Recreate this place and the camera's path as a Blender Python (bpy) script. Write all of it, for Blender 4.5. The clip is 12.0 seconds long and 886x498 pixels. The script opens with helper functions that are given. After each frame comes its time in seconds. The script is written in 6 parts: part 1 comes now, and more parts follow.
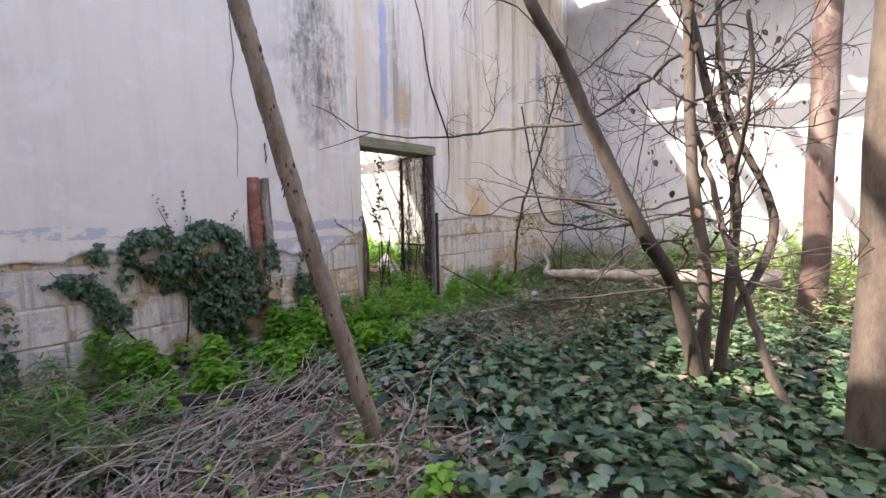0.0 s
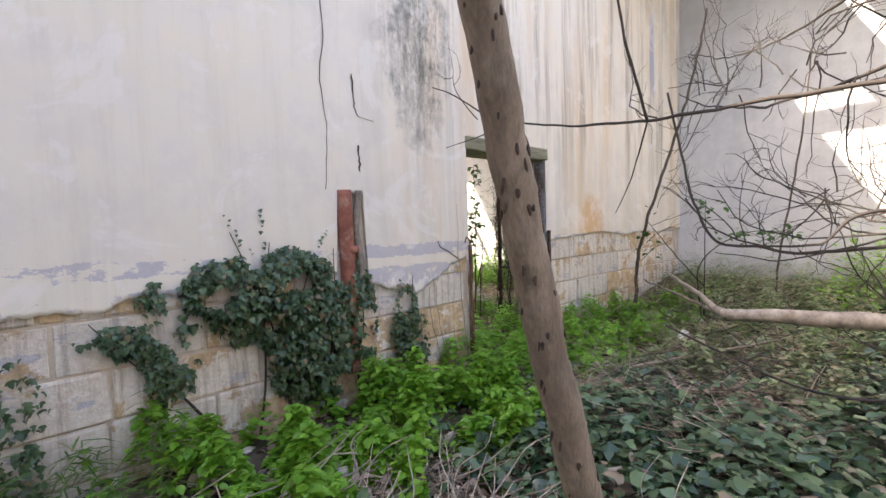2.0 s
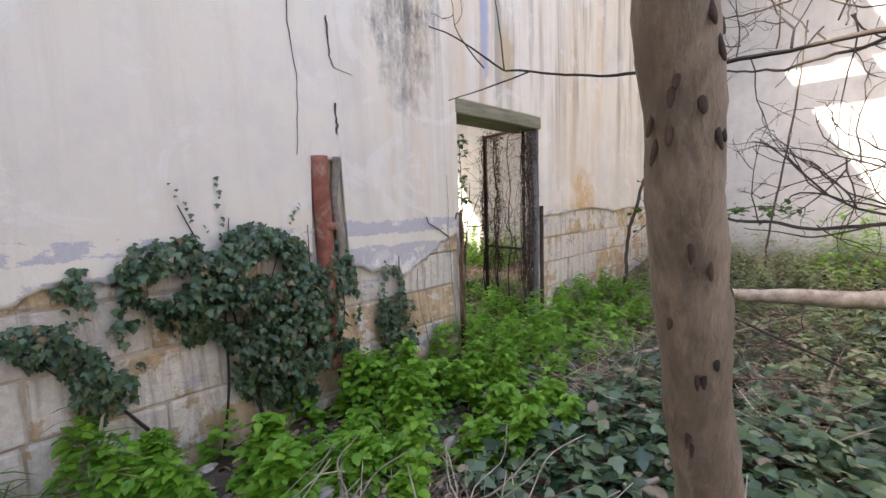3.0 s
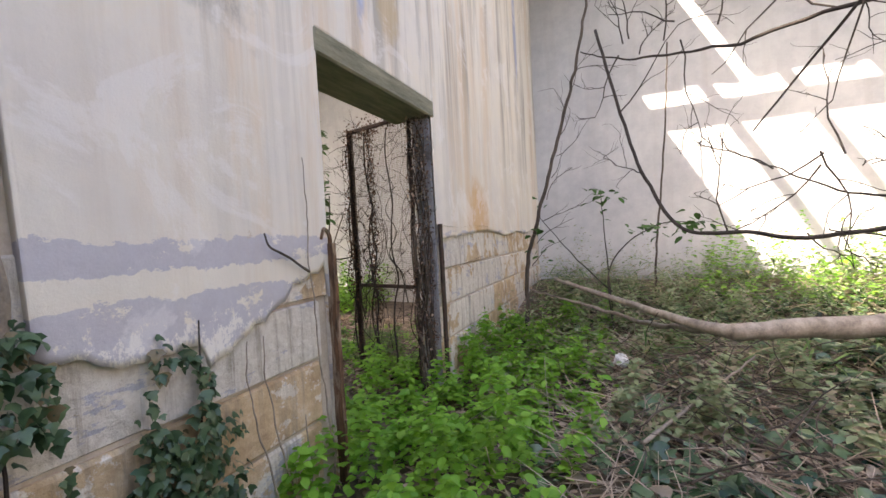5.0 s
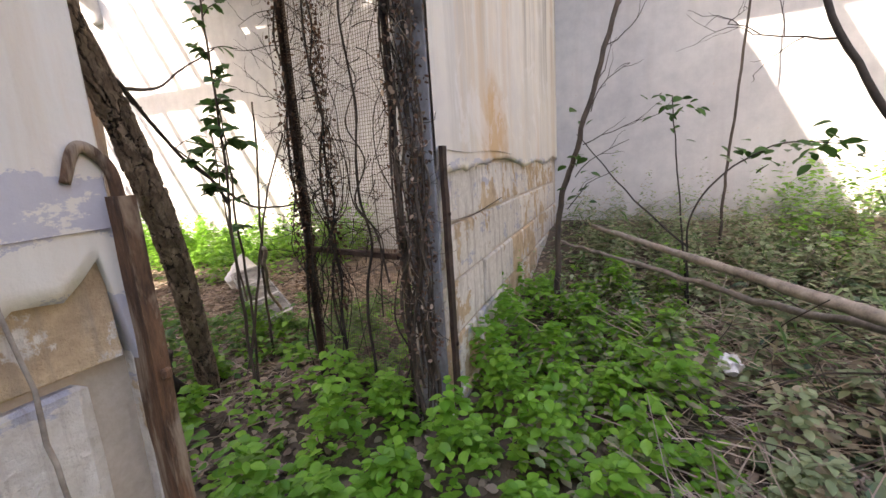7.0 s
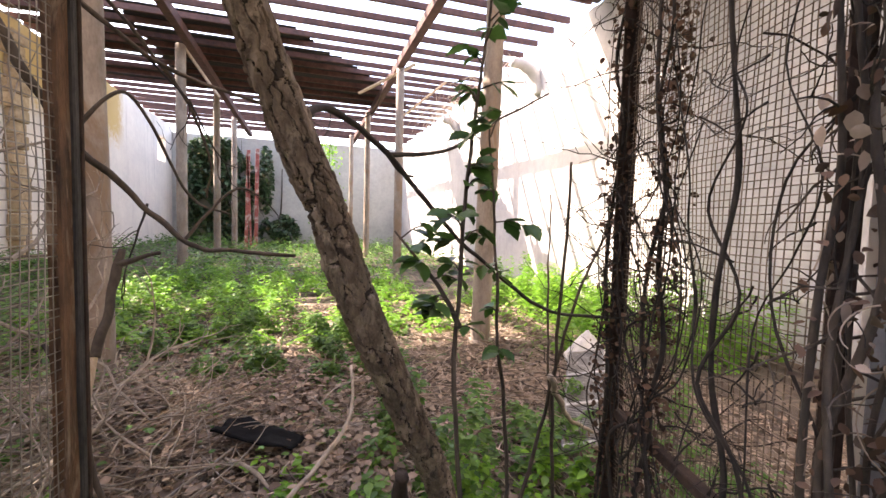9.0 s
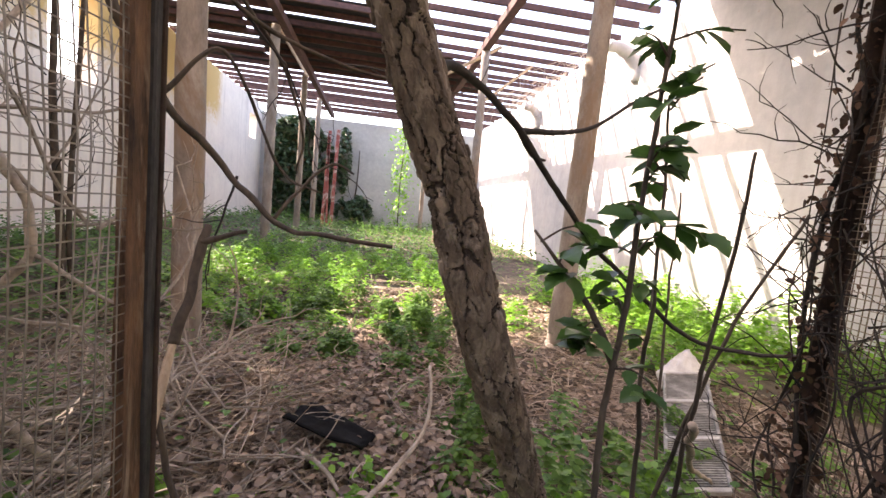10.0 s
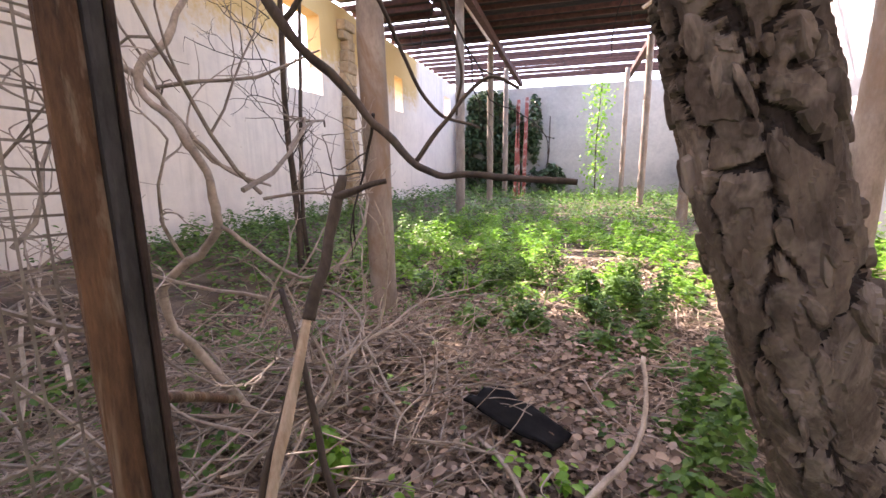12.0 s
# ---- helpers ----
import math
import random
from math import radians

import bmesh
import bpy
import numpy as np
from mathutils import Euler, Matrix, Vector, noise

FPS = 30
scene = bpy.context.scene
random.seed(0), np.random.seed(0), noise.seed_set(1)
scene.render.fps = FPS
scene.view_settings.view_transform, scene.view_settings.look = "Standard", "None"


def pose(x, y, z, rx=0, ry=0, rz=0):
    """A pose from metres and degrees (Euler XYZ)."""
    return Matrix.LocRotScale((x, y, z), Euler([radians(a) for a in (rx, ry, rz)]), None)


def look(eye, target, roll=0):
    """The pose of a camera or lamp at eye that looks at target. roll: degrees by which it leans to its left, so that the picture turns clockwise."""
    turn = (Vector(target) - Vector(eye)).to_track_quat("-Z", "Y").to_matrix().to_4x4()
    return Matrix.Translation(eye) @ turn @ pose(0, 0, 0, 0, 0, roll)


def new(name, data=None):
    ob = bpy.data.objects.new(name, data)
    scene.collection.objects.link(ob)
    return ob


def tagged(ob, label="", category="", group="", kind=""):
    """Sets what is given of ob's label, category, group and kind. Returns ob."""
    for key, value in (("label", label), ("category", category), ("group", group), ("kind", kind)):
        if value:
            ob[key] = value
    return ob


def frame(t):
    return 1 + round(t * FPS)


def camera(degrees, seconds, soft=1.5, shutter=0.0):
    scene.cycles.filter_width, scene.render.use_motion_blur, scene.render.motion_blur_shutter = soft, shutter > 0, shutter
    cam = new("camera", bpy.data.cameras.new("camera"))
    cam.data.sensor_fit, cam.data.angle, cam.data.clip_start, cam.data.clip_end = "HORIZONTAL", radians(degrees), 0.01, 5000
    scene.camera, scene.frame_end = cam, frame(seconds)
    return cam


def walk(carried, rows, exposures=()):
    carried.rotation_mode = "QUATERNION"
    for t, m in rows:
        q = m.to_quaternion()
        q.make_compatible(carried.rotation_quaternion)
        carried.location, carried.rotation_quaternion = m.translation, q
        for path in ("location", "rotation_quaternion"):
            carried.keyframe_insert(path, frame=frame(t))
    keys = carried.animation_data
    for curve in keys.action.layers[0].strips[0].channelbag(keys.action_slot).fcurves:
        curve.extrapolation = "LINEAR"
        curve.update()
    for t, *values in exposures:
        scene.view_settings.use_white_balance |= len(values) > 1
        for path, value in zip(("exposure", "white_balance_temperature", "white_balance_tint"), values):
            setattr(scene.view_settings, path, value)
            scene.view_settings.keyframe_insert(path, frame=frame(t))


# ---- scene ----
cam = camera(92.1, 12.0)
PATH = [
    (0, (-4.97, -4.579, 1.404), (-3.478, -3.258, 1.236), -1.1),
    (0.5, (-4.81, -4.143, 1.4), (-3.489, -2.645, 1.3), -3.1),
    (1, (-4.731, -3.868, 1.418), (-3.47, -2.338, 1.153), -1.4),
    (1.5, (-4.684, -3.453, 1.439), (-3.356, -1.969, 1.256), -1),
    (2, (-4.628, -3.176, 1.489), (-3.291, -1.692, 1.388), -1.8),
    (2.5, (-4.515, -2.922, 1.492), (-3.164, -1.45, 1.404), -1.9),
    (3, (-4.439, -2.719, 1.454), (-3.01, -1.335, 1.25), -1.8),
    (3.5, (-4.272, -2.242, 1.499), (-2.666, -1.053, 1.421), -5),
    (3.7, (-4.157, -2.183, 1.477), (-2.477, -1.103, 1.358), -5.8),
    (5.3, (-3.062, -1.265, 1.293), (-1.195, -0.554, 1.206), -3.7),
    (5.5, (-2.959, -1.149, 1.341), (-1.071, -0.503, 1.206), -4.3),
    (6, (-2.715, -1.017, 1.308), (-0.811, -0.435, 1.124), -3.9),
    (6.5, (-2.239, -0.956, 1.278), (-0.304, -0.519, 1.025), -5.5),
    (6.7, (-2.093, -0.89, 1.285), (-0.185, -0.374, 0.978), -4.7),
    (8.5, (-0.878, -0.35, 1.487), (-0.014, 1.446, 1.324), -1.01),
    (9, (-0.833, -0.268, 1.51), (-0.222, 1.632, 1.387), 1.56),
    (9.5, (-0.879, -0.096, 1.533), (-0.536, 1.873, 1.455), 3.31),
    (10, (-0.929, 0.054, 1.513), (-0.608, 2.019, 1.318), 5.43),
    (10.5, (-0.937, 0.095, 1.504), (-0.732, 2.071, 1.267), 4.23),
    (11, (-0.904, 0.234, 1.455), (-0.955, 2.218, 1.211), -0.1),
    (11.5, (-0.874, 0.435, 1.427), (-1.231, 2.382, 1.145), -2.87),
    (12, (-0.882, 0.507, 1.396), (-1.446, 2.392, 1.036), -0.7),
]
EXPOSURES = [(0, 2.95, 6950, 19), (1, 3.25, 7300, 16), (2, 3.25, 7450, 15), (3.5, 3.2, 7450, 16), (6.5, 3.1, 7450, 17), (8.5, 3.28, 7650, 22), (10.5, 3.2, 7550, 23), (11.5, 3.28, 7350, 27), (12, 3.4, 7250, 29)]
walk(cam, [(t, look(eye, target, roll)) for t, eye, target, roll in PATH], EXPOSURES)

# ---- light ----
SUN_WAY = Vector((1.0, -0.57, -1.0)).normalized()
world = bpy.data.worlds.new("daylight")
scene.world = world
world.use_nodes = True
wn = world.node_tree
sky = wn.nodes.new("ShaderNodeTexSky")
sky.sky_type = "NISHITA"
sky.sun_disc = False
sky.sun_elevation = radians(41)
sky.sun_rotation = radians(-60.3)
sky.air_density, sky.dust_density, sky.ozone_density = 1.0, 2.0, 1.0
wn.nodes["Background"].inputs["Strength"].default_value = 0.15
wn.links.new(sky.outputs[0], wn.nodes["Background"].inputs["Color"])
sun = new("sun", bpy.data.lights.new("sun", "SUN"))
sun.data.energy, sun.data.angle, sun.data.color = 2.6, radians(0.5), (1.0, 0.95, 0.86)
sun.matrix_world = look((0, 0, 0), SUN_WAY)
sun.location = (-15, 8, 20)

# ---- materials ----


def nodes_of(name):
    m = bpy.data.materials.new(name)
    m.use_nodes = True
    return m, m.node_tree, m.node_tree.nodes["Principled BSDF"]


def node(nt, kind, **inputs):
    n = nt.nodes.new(kind)
    for k, v in inputs.items():
        key = k.replace("_", " ")
        if hasattr(v, "is_linked") or isinstance(v, bpy.types.NodeSocket):
            nt.links.new(v, n.inputs[key])
        else:
            n.inputs[key].default_value = v
    return n


def ramp(nt, fac, stops):
    n = nt.nodes.new("ShaderNodeValToRGB")
    nt.links.new(fac, n.inputs[0])
    while len(n.color_ramp.elements) < len(stops):
        n.color_ramp.elements.new(0.5)
    for e, (at, c) in zip(n.color_ramp.elements, stops):
        e.position = at
        e.color = (*c, 1) if len(c) == 3 else c
    return n.outputs[0]


def mixc(nt, fac, a, b):
    n = nt.nodes.new("ShaderNodeMix")
    n.data_type = "RGBA"
    for i, v in ((0, fac), (6, a), (7, b)):
        if isinstance(v, bpy.types.NodeSocket):
            nt.links.new(v, n.inputs[i])
        else:
            n.inputs[i].default_value = (*v, 1) if isinstance(v, tuple) else v
    return n.outputs[2]


def maths(nt, op, a, b=0.0, clamp=False):
    n = nt.nodes.new("ShaderNodeMath")
    n.operation, n.use_clamp = op, clamp
    for i, v in ((0, a), (1, b)):
        if isinstance(v, bpy.types.NodeSocket):
            nt.links.new(v, n.inputs[i])
        else:
            n.inputs[i].default_value = v
    return n.outputs[0]


def place(nt, stretch=(1, 1, 1)):
    g = nt.nodes.new("ShaderNodeNewGeometry")
    mp = nt.nodes.new("ShaderNodeMapping")
    nt.links.new(g.outputs["Position"], mp.inputs["Vector"])
    mp.inputs["Scale"].default_value = stretch
    return mp.outputs[0]


def noise_at(nt, vec, scale, detail=6.0, rough=0.6, distort=0.0):
    return node(nt, "ShaderNodeTexNoise", Vector=vec, Scale=scale, Detail=detail, Roughness=rough, Distortion=distort).outputs["Fac"]


def bumped(nt, bsdf, height, strength, distance=0.01):
    b = node(nt, "ShaderNodeBump", Height=height, Strength=strength, Distance=distance)
    nt.links.new(b.outputs[0], bsdf.inputs["Normal"])


def surface(name, dark, light, scale=6.0, fine=60.0, rough=0.8, bump=0.4, metal=0.0, stretch=(1, 1, 1), stain=None, vary=0.0, depth=0.006):
    """Two-scale colour variation with fine relief; stain adds blotches of a third colour."""
    m, nt, b = nodes_of(name)
    v = place(nt, stretch)
    n1 = noise_at(nt, v, scale, 8, 0.65)
    n2 = noise_at(nt, v, fine, 4, 0.6)
    f = maths(nt, "ADD", maths(nt, "MULTIPLY", n1, 0.75), maths(nt, "MULTIPLY", n2, 0.25))
    col = ramp(nt, f, [(0.32, dark), (0.68, light)])
    if stain:
        n3 = noise_at(nt, v, scale * 0.45, 5, 0.7, 0.6)
        col = mixc(nt, ramp(nt, n3, [(0.5, (0, 0, 0)), (0.62, (1, 1, 1))]), col, stain)
    if vary:
        r = nt.nodes.new("ShaderNodeObjectInfo").outputs["Random"]
        h = node(nt, "ShaderNodeHueSaturation", Color=col, Hue=0.5, Saturation=1.0)
        nt.links.new(maths(nt, "ADD", maths(nt, "MULTIPLY", r, vary), 1 - vary / 2), h.inputs["Value"])
        col = h.outputs[0]
    nt.links.new(col, b.inputs["Base Color"])
    b.inputs["Roughness"].default_value = rough
    b.inputs["Metallic"].default_value = metal
    bumped(nt, b, f, bump, depth)
    return m


def leafy(name, dark, light, rough=0.5, glow=0.35, dead=None, amount=0.12):
    """Leaves: each island takes its own tint; thin leaves let some light through."""
    m, nt, b = nodes_of(name)
    g = nt.nodes.new("ShaderNodeNewGeometry")
    stops = [(0.0, dark), (1.0, light)]
    col = ramp(nt, g.outputs["Random Per Island"], stops)
    if dead:
        k = maths(nt, "GREATER_THAN", maths(nt, "FRACT", maths(nt, "MULTIPLY", g.outputs["Random Per Island"], 37.7)), 1 - amount)
        col = mixc(nt, k, col, dead)
    n = noise_at(nt, place(nt), 90, 3)
    col = mixc(nt, maths(nt, "MULTIPLY", n, 0.35), col, tuple(0.55 * c for c in dark))
    nt.links.new(col, b.inputs["Base Color"])
    b.inputs["Roughness"].default_value = rough
    tr = node(nt, "ShaderNodeBsdfTranslucent", Color=col)
    mx = nt.nodes.new("ShaderNodeMixShader")
    mx.inputs[0].default_value = glow
    nt.links.new(b.outputs[0], mx.inputs[1])
    nt.links.new(tr.outputs[0], mx.inputs[2])
    nt.links.new(mx.outputs[0], nt.nodes["Material Output"].inputs["Surface"])
    return m


def front_plaster():
    """Cream plaster with run-down streaks, grey mould, a blue run and a brown patch."""
    m, nt, b = nodes_of("old_cream_plaster")
    v = place(nt)
    g = nt.nodes.new("ShaderNodeSeparateXYZ")
    nt.links.new(v, g.inputs[0])
    x, z = g.outputs[0], g.outputs[2]
    big = noise_at(nt, v, 0.9, 5, 0.6)
    mid = noise_at(nt, v, 4.5, 8, 0.65)
    fine = noise_at(nt, v, 70, 5, 0.7)
    col = ramp(nt, maths(nt, "ADD", maths(nt, "MULTIPLY", big, 0.6), maths(nt, "MULTIPLY", mid, 0.4)),
               [(0.3, (0.60, 0.56, 0.53)), (0.5, (0.70, 0.65, 0.58)), (0.7, (0.74, 0.66, 0.55))])
    streak = noise_at(nt, place(nt, (3.6, 1.0, 0.20)), 1.0, 7, 0.72, 0.25)
    right = node(nt, "ShaderNodeMapRange", Value=x, From_Min=-2.75, From_Max=-1.9, To_Min=0.0, To_Max=1.0).outputs[0]
    high = node(nt, "ShaderNodeMapRange", Value=maths(nt, "ADD", z, maths(nt, "MULTIPLY", mid, 0.9)), From_Min=2.3, From_Max=3.4, To_Min=0.25, To_Max=1.0).outputs[0]
    run = maths(nt, "MULTIPLY", maths(nt, "MULTIPLY", right, high), ramp(nt, streak, [(0.49, (0, 0, 0)), (0.62, (1, 1, 1))]))
    col = mixc(nt, maths(nt, "MULTIPLY", run, 0.85), col, (0.30, 0.27, 0.235))
    streak2 = noise_at(nt, place(nt, (2.0, 1.0, 0.16)), 1.0, 7, 0.75, 0.3)
    col = mixc(nt, maths(nt, "MULTIPLY", maths(nt, "MULTIPLY", right, ramp(nt, streak2, [(0.5, (0, 0, 0)), (0.66, (1, 1, 1))])), 0.55), col, (0.62, 0.44, 0.27))
    # grey mould blotch
    def blob(cx, cz, rx, rz, soft=0.5):
        dx = maths(nt, "DIVIDE", maths(nt, "SUBTRACT", x, cx), rx)
        dz = maths(nt, "DIVIDE", maths(nt, "SUBTRACT", z, cz), rz)
        d = maths(nt, "ADD", maths(nt, "MULTIPLY", dx, dx), maths(nt, "MULTIPLY", dz, dz))
        d = maths(nt, "ADD", d, maths(nt, "MULTIPLY", maths(nt, "SUBTRACT", mid, 0.5), 2.2))
        return node(nt, "ShaderNodeMapRange", Value=d, From_Min=1.0, From_Max=soft, To_Min=0.0, To_Max=1.0).outputs[0]
    speck = ramp(nt, maths(nt, "ADD", maths(nt, "MULTIPLY", noise_at(nt, place(nt, (1, 1, 0.22)), 15, 7, 0.75), 0.6), maths(nt, "MULTIPLY", noise_at(nt, place(nt, (1, 1, 0.5)), 40, 6, 0.8), 0.4)), [(0.40, (0, 0, 0)), (0.56, (1, 1, 1))])
    col = mixc(nt, maths(nt, "MULTIPLY", maths(nt, "MULTIPLY", blob(-2.02, 3.25, 0.46, 1.15, 0.0), speck), 0.95), col, (0.15, 0.145, 0.13))
    col = mixc(nt, maths(nt, "MULTIPLY", blob(-0.97, 3.7, 0.085, 1.2, 0.4), 0.75), col, (0.30, 0.36, 0.56))
    col = mixc(nt, maths(nt, "MULTIPLY", blob(3.3, 4.4, 0.1, 0.95, 0.4), 0.7), col, (0.32, 0.38, 0.58))
    col = mixc(nt, maths(nt, "MULTIPLY", blob(-0.62, 2.95, 0.17, 0.36, 0.3), 0.8), col, (0.47, 0.36, 0.22))
    col = mixc(nt, maths(nt, "MULTIPLY", blob(1.15, 1.55, 0.35, 0.42, 0.1), 0.8), col, (0.58, 0.35, 0.15))
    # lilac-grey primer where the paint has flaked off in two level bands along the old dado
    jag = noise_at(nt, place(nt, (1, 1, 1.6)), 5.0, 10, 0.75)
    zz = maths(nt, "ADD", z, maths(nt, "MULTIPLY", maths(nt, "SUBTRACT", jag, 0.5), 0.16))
    chips = noise_at(nt, place(nt, (0.8, 1, 1.3)), 3.6, 10, 0.76)
    solid = node(nt, "ShaderNodeMapRange", Value=x, From_Min=-3.1, From_Max=-2.7, To_Min=0.0, To_Max=0.09).outputs[0]
    chips = maths(nt, "ADD", chips, maths(nt, "MULTIPLY", solid, maths(nt, "LESS_THAN", x, -1.3)))

    def strip(lo, hi, level):
        inside = maths(nt, "MULTIPLY", maths(nt, "GREATER_THAN", zz, lo), maths(nt, "LESS_THAN", zz, hi))
        return maths(nt, "MULTIPLY", inside, ramp(nt, chips, [(level, (0, 0, 0)), (level + 0.012, (1, 1, 1))]))
    col = mixc(nt, maths(nt, "MULTIPLY", maths(nt, "LESS_THAN", zz, 1.33), 0.5), col, (0.72, 0.67, 0.58))
    col = mixc(nt, maths(nt, "MULTIPLY", maths(nt, "LESS_THAN", zz, 1.04), 0.6), col, (0.74, 0.71, 0.69))
    flecks = maths(nt, "ADD", noise_at(nt, place(nt, (1.6, 1, 1)), 13, 8, 0.8), maths(nt, "MULTIPLY", maths(nt, "SUBTRACT", z, 0.95), 0.9))
    primer = mixc(nt, noise_at(nt, v, 30, 7, 0.75), (0.36, 0.35, 0.40), (0.53, 0.51, 0.56))
    lilac = maths(nt, "MAXIMUM", strip(1.24, 1.345, 0.50), maths(nt, "MULTIPLY", strip(0.80, 1.15, 0.50), ramp(nt, flecks, [(0.5, (0, 0, 0)), (0.53, (1, 1, 1))])))
    col = mixc(nt, maths(nt, "MULTIPLY", lilac, 0.9), col, primer)
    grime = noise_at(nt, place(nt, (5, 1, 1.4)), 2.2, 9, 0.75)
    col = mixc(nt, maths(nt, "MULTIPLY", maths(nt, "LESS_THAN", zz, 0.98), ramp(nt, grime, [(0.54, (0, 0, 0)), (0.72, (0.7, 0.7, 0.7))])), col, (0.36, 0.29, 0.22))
    pit = ramp(nt, noise_at(nt, v, 17, 8, 0.8), [(0.70, (0, 0, 0)), (0.73, (1, 1, 1))])
    col = mixc(nt, maths(nt, "MULTIPLY", pit, 0.55), col, (0.40, 0.34, 0.28))
    drip = noise_at(nt, place(nt, (6.0, 1.0, 0.35)), 1.0, 8, 0.75, 0.3)
    col = mixc(nt, maths(nt, "MULTIPLY", ramp(nt, drip, [(0.5, (0, 0, 0)), (0.75, (1, 1, 1))]), 0.28), col, (0.46, 0.40, 0.33))
    pale = noise_at(nt, v, 1.7, 8, 0.7, 0.8)
    col = mixc(nt, maths(nt, "MULTIPLY", ramp(nt, pale, [(0.56, (0, 0, 0)), (0.60, (1, 1, 1))]), 0.35), col, (0.78, 0.75, 0.74))
    chip = ramp(nt, noise_at(nt, v, 5.5, 9, 0.75), [(0.69, (0, 0, 0)), (0.70, (1, 1, 1))])
    col = mixc(nt, maths(nt, "MULTIPLY", chip, 0.7), col, (0.52, 0.42, 0.31))
    nt.links.new(col, b.inputs["Base Color"])
    b.inputs["Roughness"].default_value = 0.9
    h = maths(nt, "ADD", maths(nt, "MULTIPLY", mid, 0.7), maths(nt, "MULTIPLY", fine, 0.3))
    bumped(nt, b, h, 0.45, 0.01)
    return m


def peeling(name):
    """Lime-washed stone: cream wash, traces of lilac-grey primer and bare ochre tuff; some blocks have lost most of the wash."""
    m, nt, b = nodes_of(name)
    v = place(nt)
    n1 = noise_at(nt, v, 2.6, 9, 0.72, 0.2)
    n2 = noise_at(nt, place(nt, (1, 1, 2.4)), 3.0, 9, 0.7)
    n3 = noise_at(nt, v, 26, 6, 0.7)
    n4 = noise_at(nt, v, 7.5, 8, 0.7)
    r = nt.nodes.new("ShaderNodeObjectInfo").outputs["Random"]
    wash = ramp(nt, n3, [(0.3, (0.56, 0.50, 0.43)), (0.65, (0.74, 0.69, 0.62))])
    grey = ramp(nt, n3, [(0.3, (0.38, 0.37, 0.41)), (0.7, (0.52, 0.51, 0.56))])
    tuff = ramp(nt, n4, [(0.3, (0.30, 0.20, 0.12)), (0.55, (0.54, 0.40, 0.25)), (0.7, (0.62, 0.52, 0.39))])
    col = mixc(nt, ramp(nt, n2, [(0.57, (0, 0, 0)), (0.59, (1, 1, 1))]), wash, grey)
    bare = maths(nt, "ADD", n1, maths(nt, "MULTIPLY", maths(nt, "SUBTRACT", r, 0.5), 0.22))
    col = mixc(nt, ramp(nt, bare, [(0.525, (0, 0, 0)), (0.55, (1, 1, 1))]), col, tuff)
    damp = noise_at(nt, place(nt, (11, 1, 0.9)), 1.4, 7, 0.7)
    col = mixc(nt, ramp(nt, damp, [(0.50, (0, 0, 0)), (0.68, (0.8, 0.8, 0.8))]), col, (0.27, 0.22, 0.17))
    pit = ramp(nt, noise_at(nt, v, 13, 9, 0.8), [(0.63, (0, 0, 0)), (0.67, (0.8, 0.8, 0.8))])
    col = mixc(nt, pit, col, (0.27, 0.20, 0.14))
    h = node(nt, "ShaderNodeHueSaturation", Color=col, Hue=0.5, Saturation=1.0)
    nt.links.new(maths(nt, "ADD", maths(nt, "MULTIPLY", r, 0.2), 0.88), h.inputs["Value"])
    nt.links.new(h.outputs[0], b.inputs["Base Color"])
    b.inputs["Roughness"].default_value = 0.92
    bumped(nt, b, maths(nt, "ADD", maths(nt, "ADD", n3, n4), maths(nt, "MULTIPLY", n1, 1.5)), 0.7, 0.016)
    return m


def hall_plaster(name, a, c, yellow=0.0):
    m, nt, b = nodes_of(name)
    v = place(nt)
    g = nt.nodes.new("ShaderNodeSeparateXYZ")
    nt.links.new(v, g.inputs[0])
    n1 = noise_at(nt, v, 0.7, 6, 0.65)
    n2 = noise_at(nt, v, 5, 8, 0.7)
    n3 = noise_at(nt, v, 60, 4, 0.7)
    col = ramp(nt, maths(nt, "ADD", maths(nt, "MULTIPLY", n1, 0.6), maths(nt, "MULTIPLY", n2, 0.4)), [(0.32, a), (0.6, c)])
    col = mixc(nt, ramp(nt, n2, [(0.66, (0, 0, 0)), (0.71, (0.8, 0.8, 0.8))]), col, (0.42, 0.33, 0.25))
    st = noise_at(nt, place(nt, (1, 4, 0.25)), 1.0, 5, 0.6)
    col = mixc(nt, maths(nt, "MULTIPLY", ramp(nt, st, [(0.52, (0, 0, 0)), (0.72, (1, 1, 1))]), 0.35), col, (0.35, 0.31, 0.29))
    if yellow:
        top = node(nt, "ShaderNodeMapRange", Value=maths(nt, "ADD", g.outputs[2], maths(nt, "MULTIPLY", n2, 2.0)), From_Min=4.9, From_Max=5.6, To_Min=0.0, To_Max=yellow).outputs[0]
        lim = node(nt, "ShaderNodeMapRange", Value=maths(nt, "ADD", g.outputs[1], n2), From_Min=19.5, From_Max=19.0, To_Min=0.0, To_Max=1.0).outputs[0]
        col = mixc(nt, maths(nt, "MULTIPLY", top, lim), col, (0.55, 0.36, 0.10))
    nt.links.new(col, b.inputs["Base Color"])
    b.inputs["Roughness"].default_value = 0.92
    bumped(nt, b, maths(nt, "ADD", n2, maths(nt, "MULTIPLY", n3, 0.4)), 0.4, 0.012)
    return m


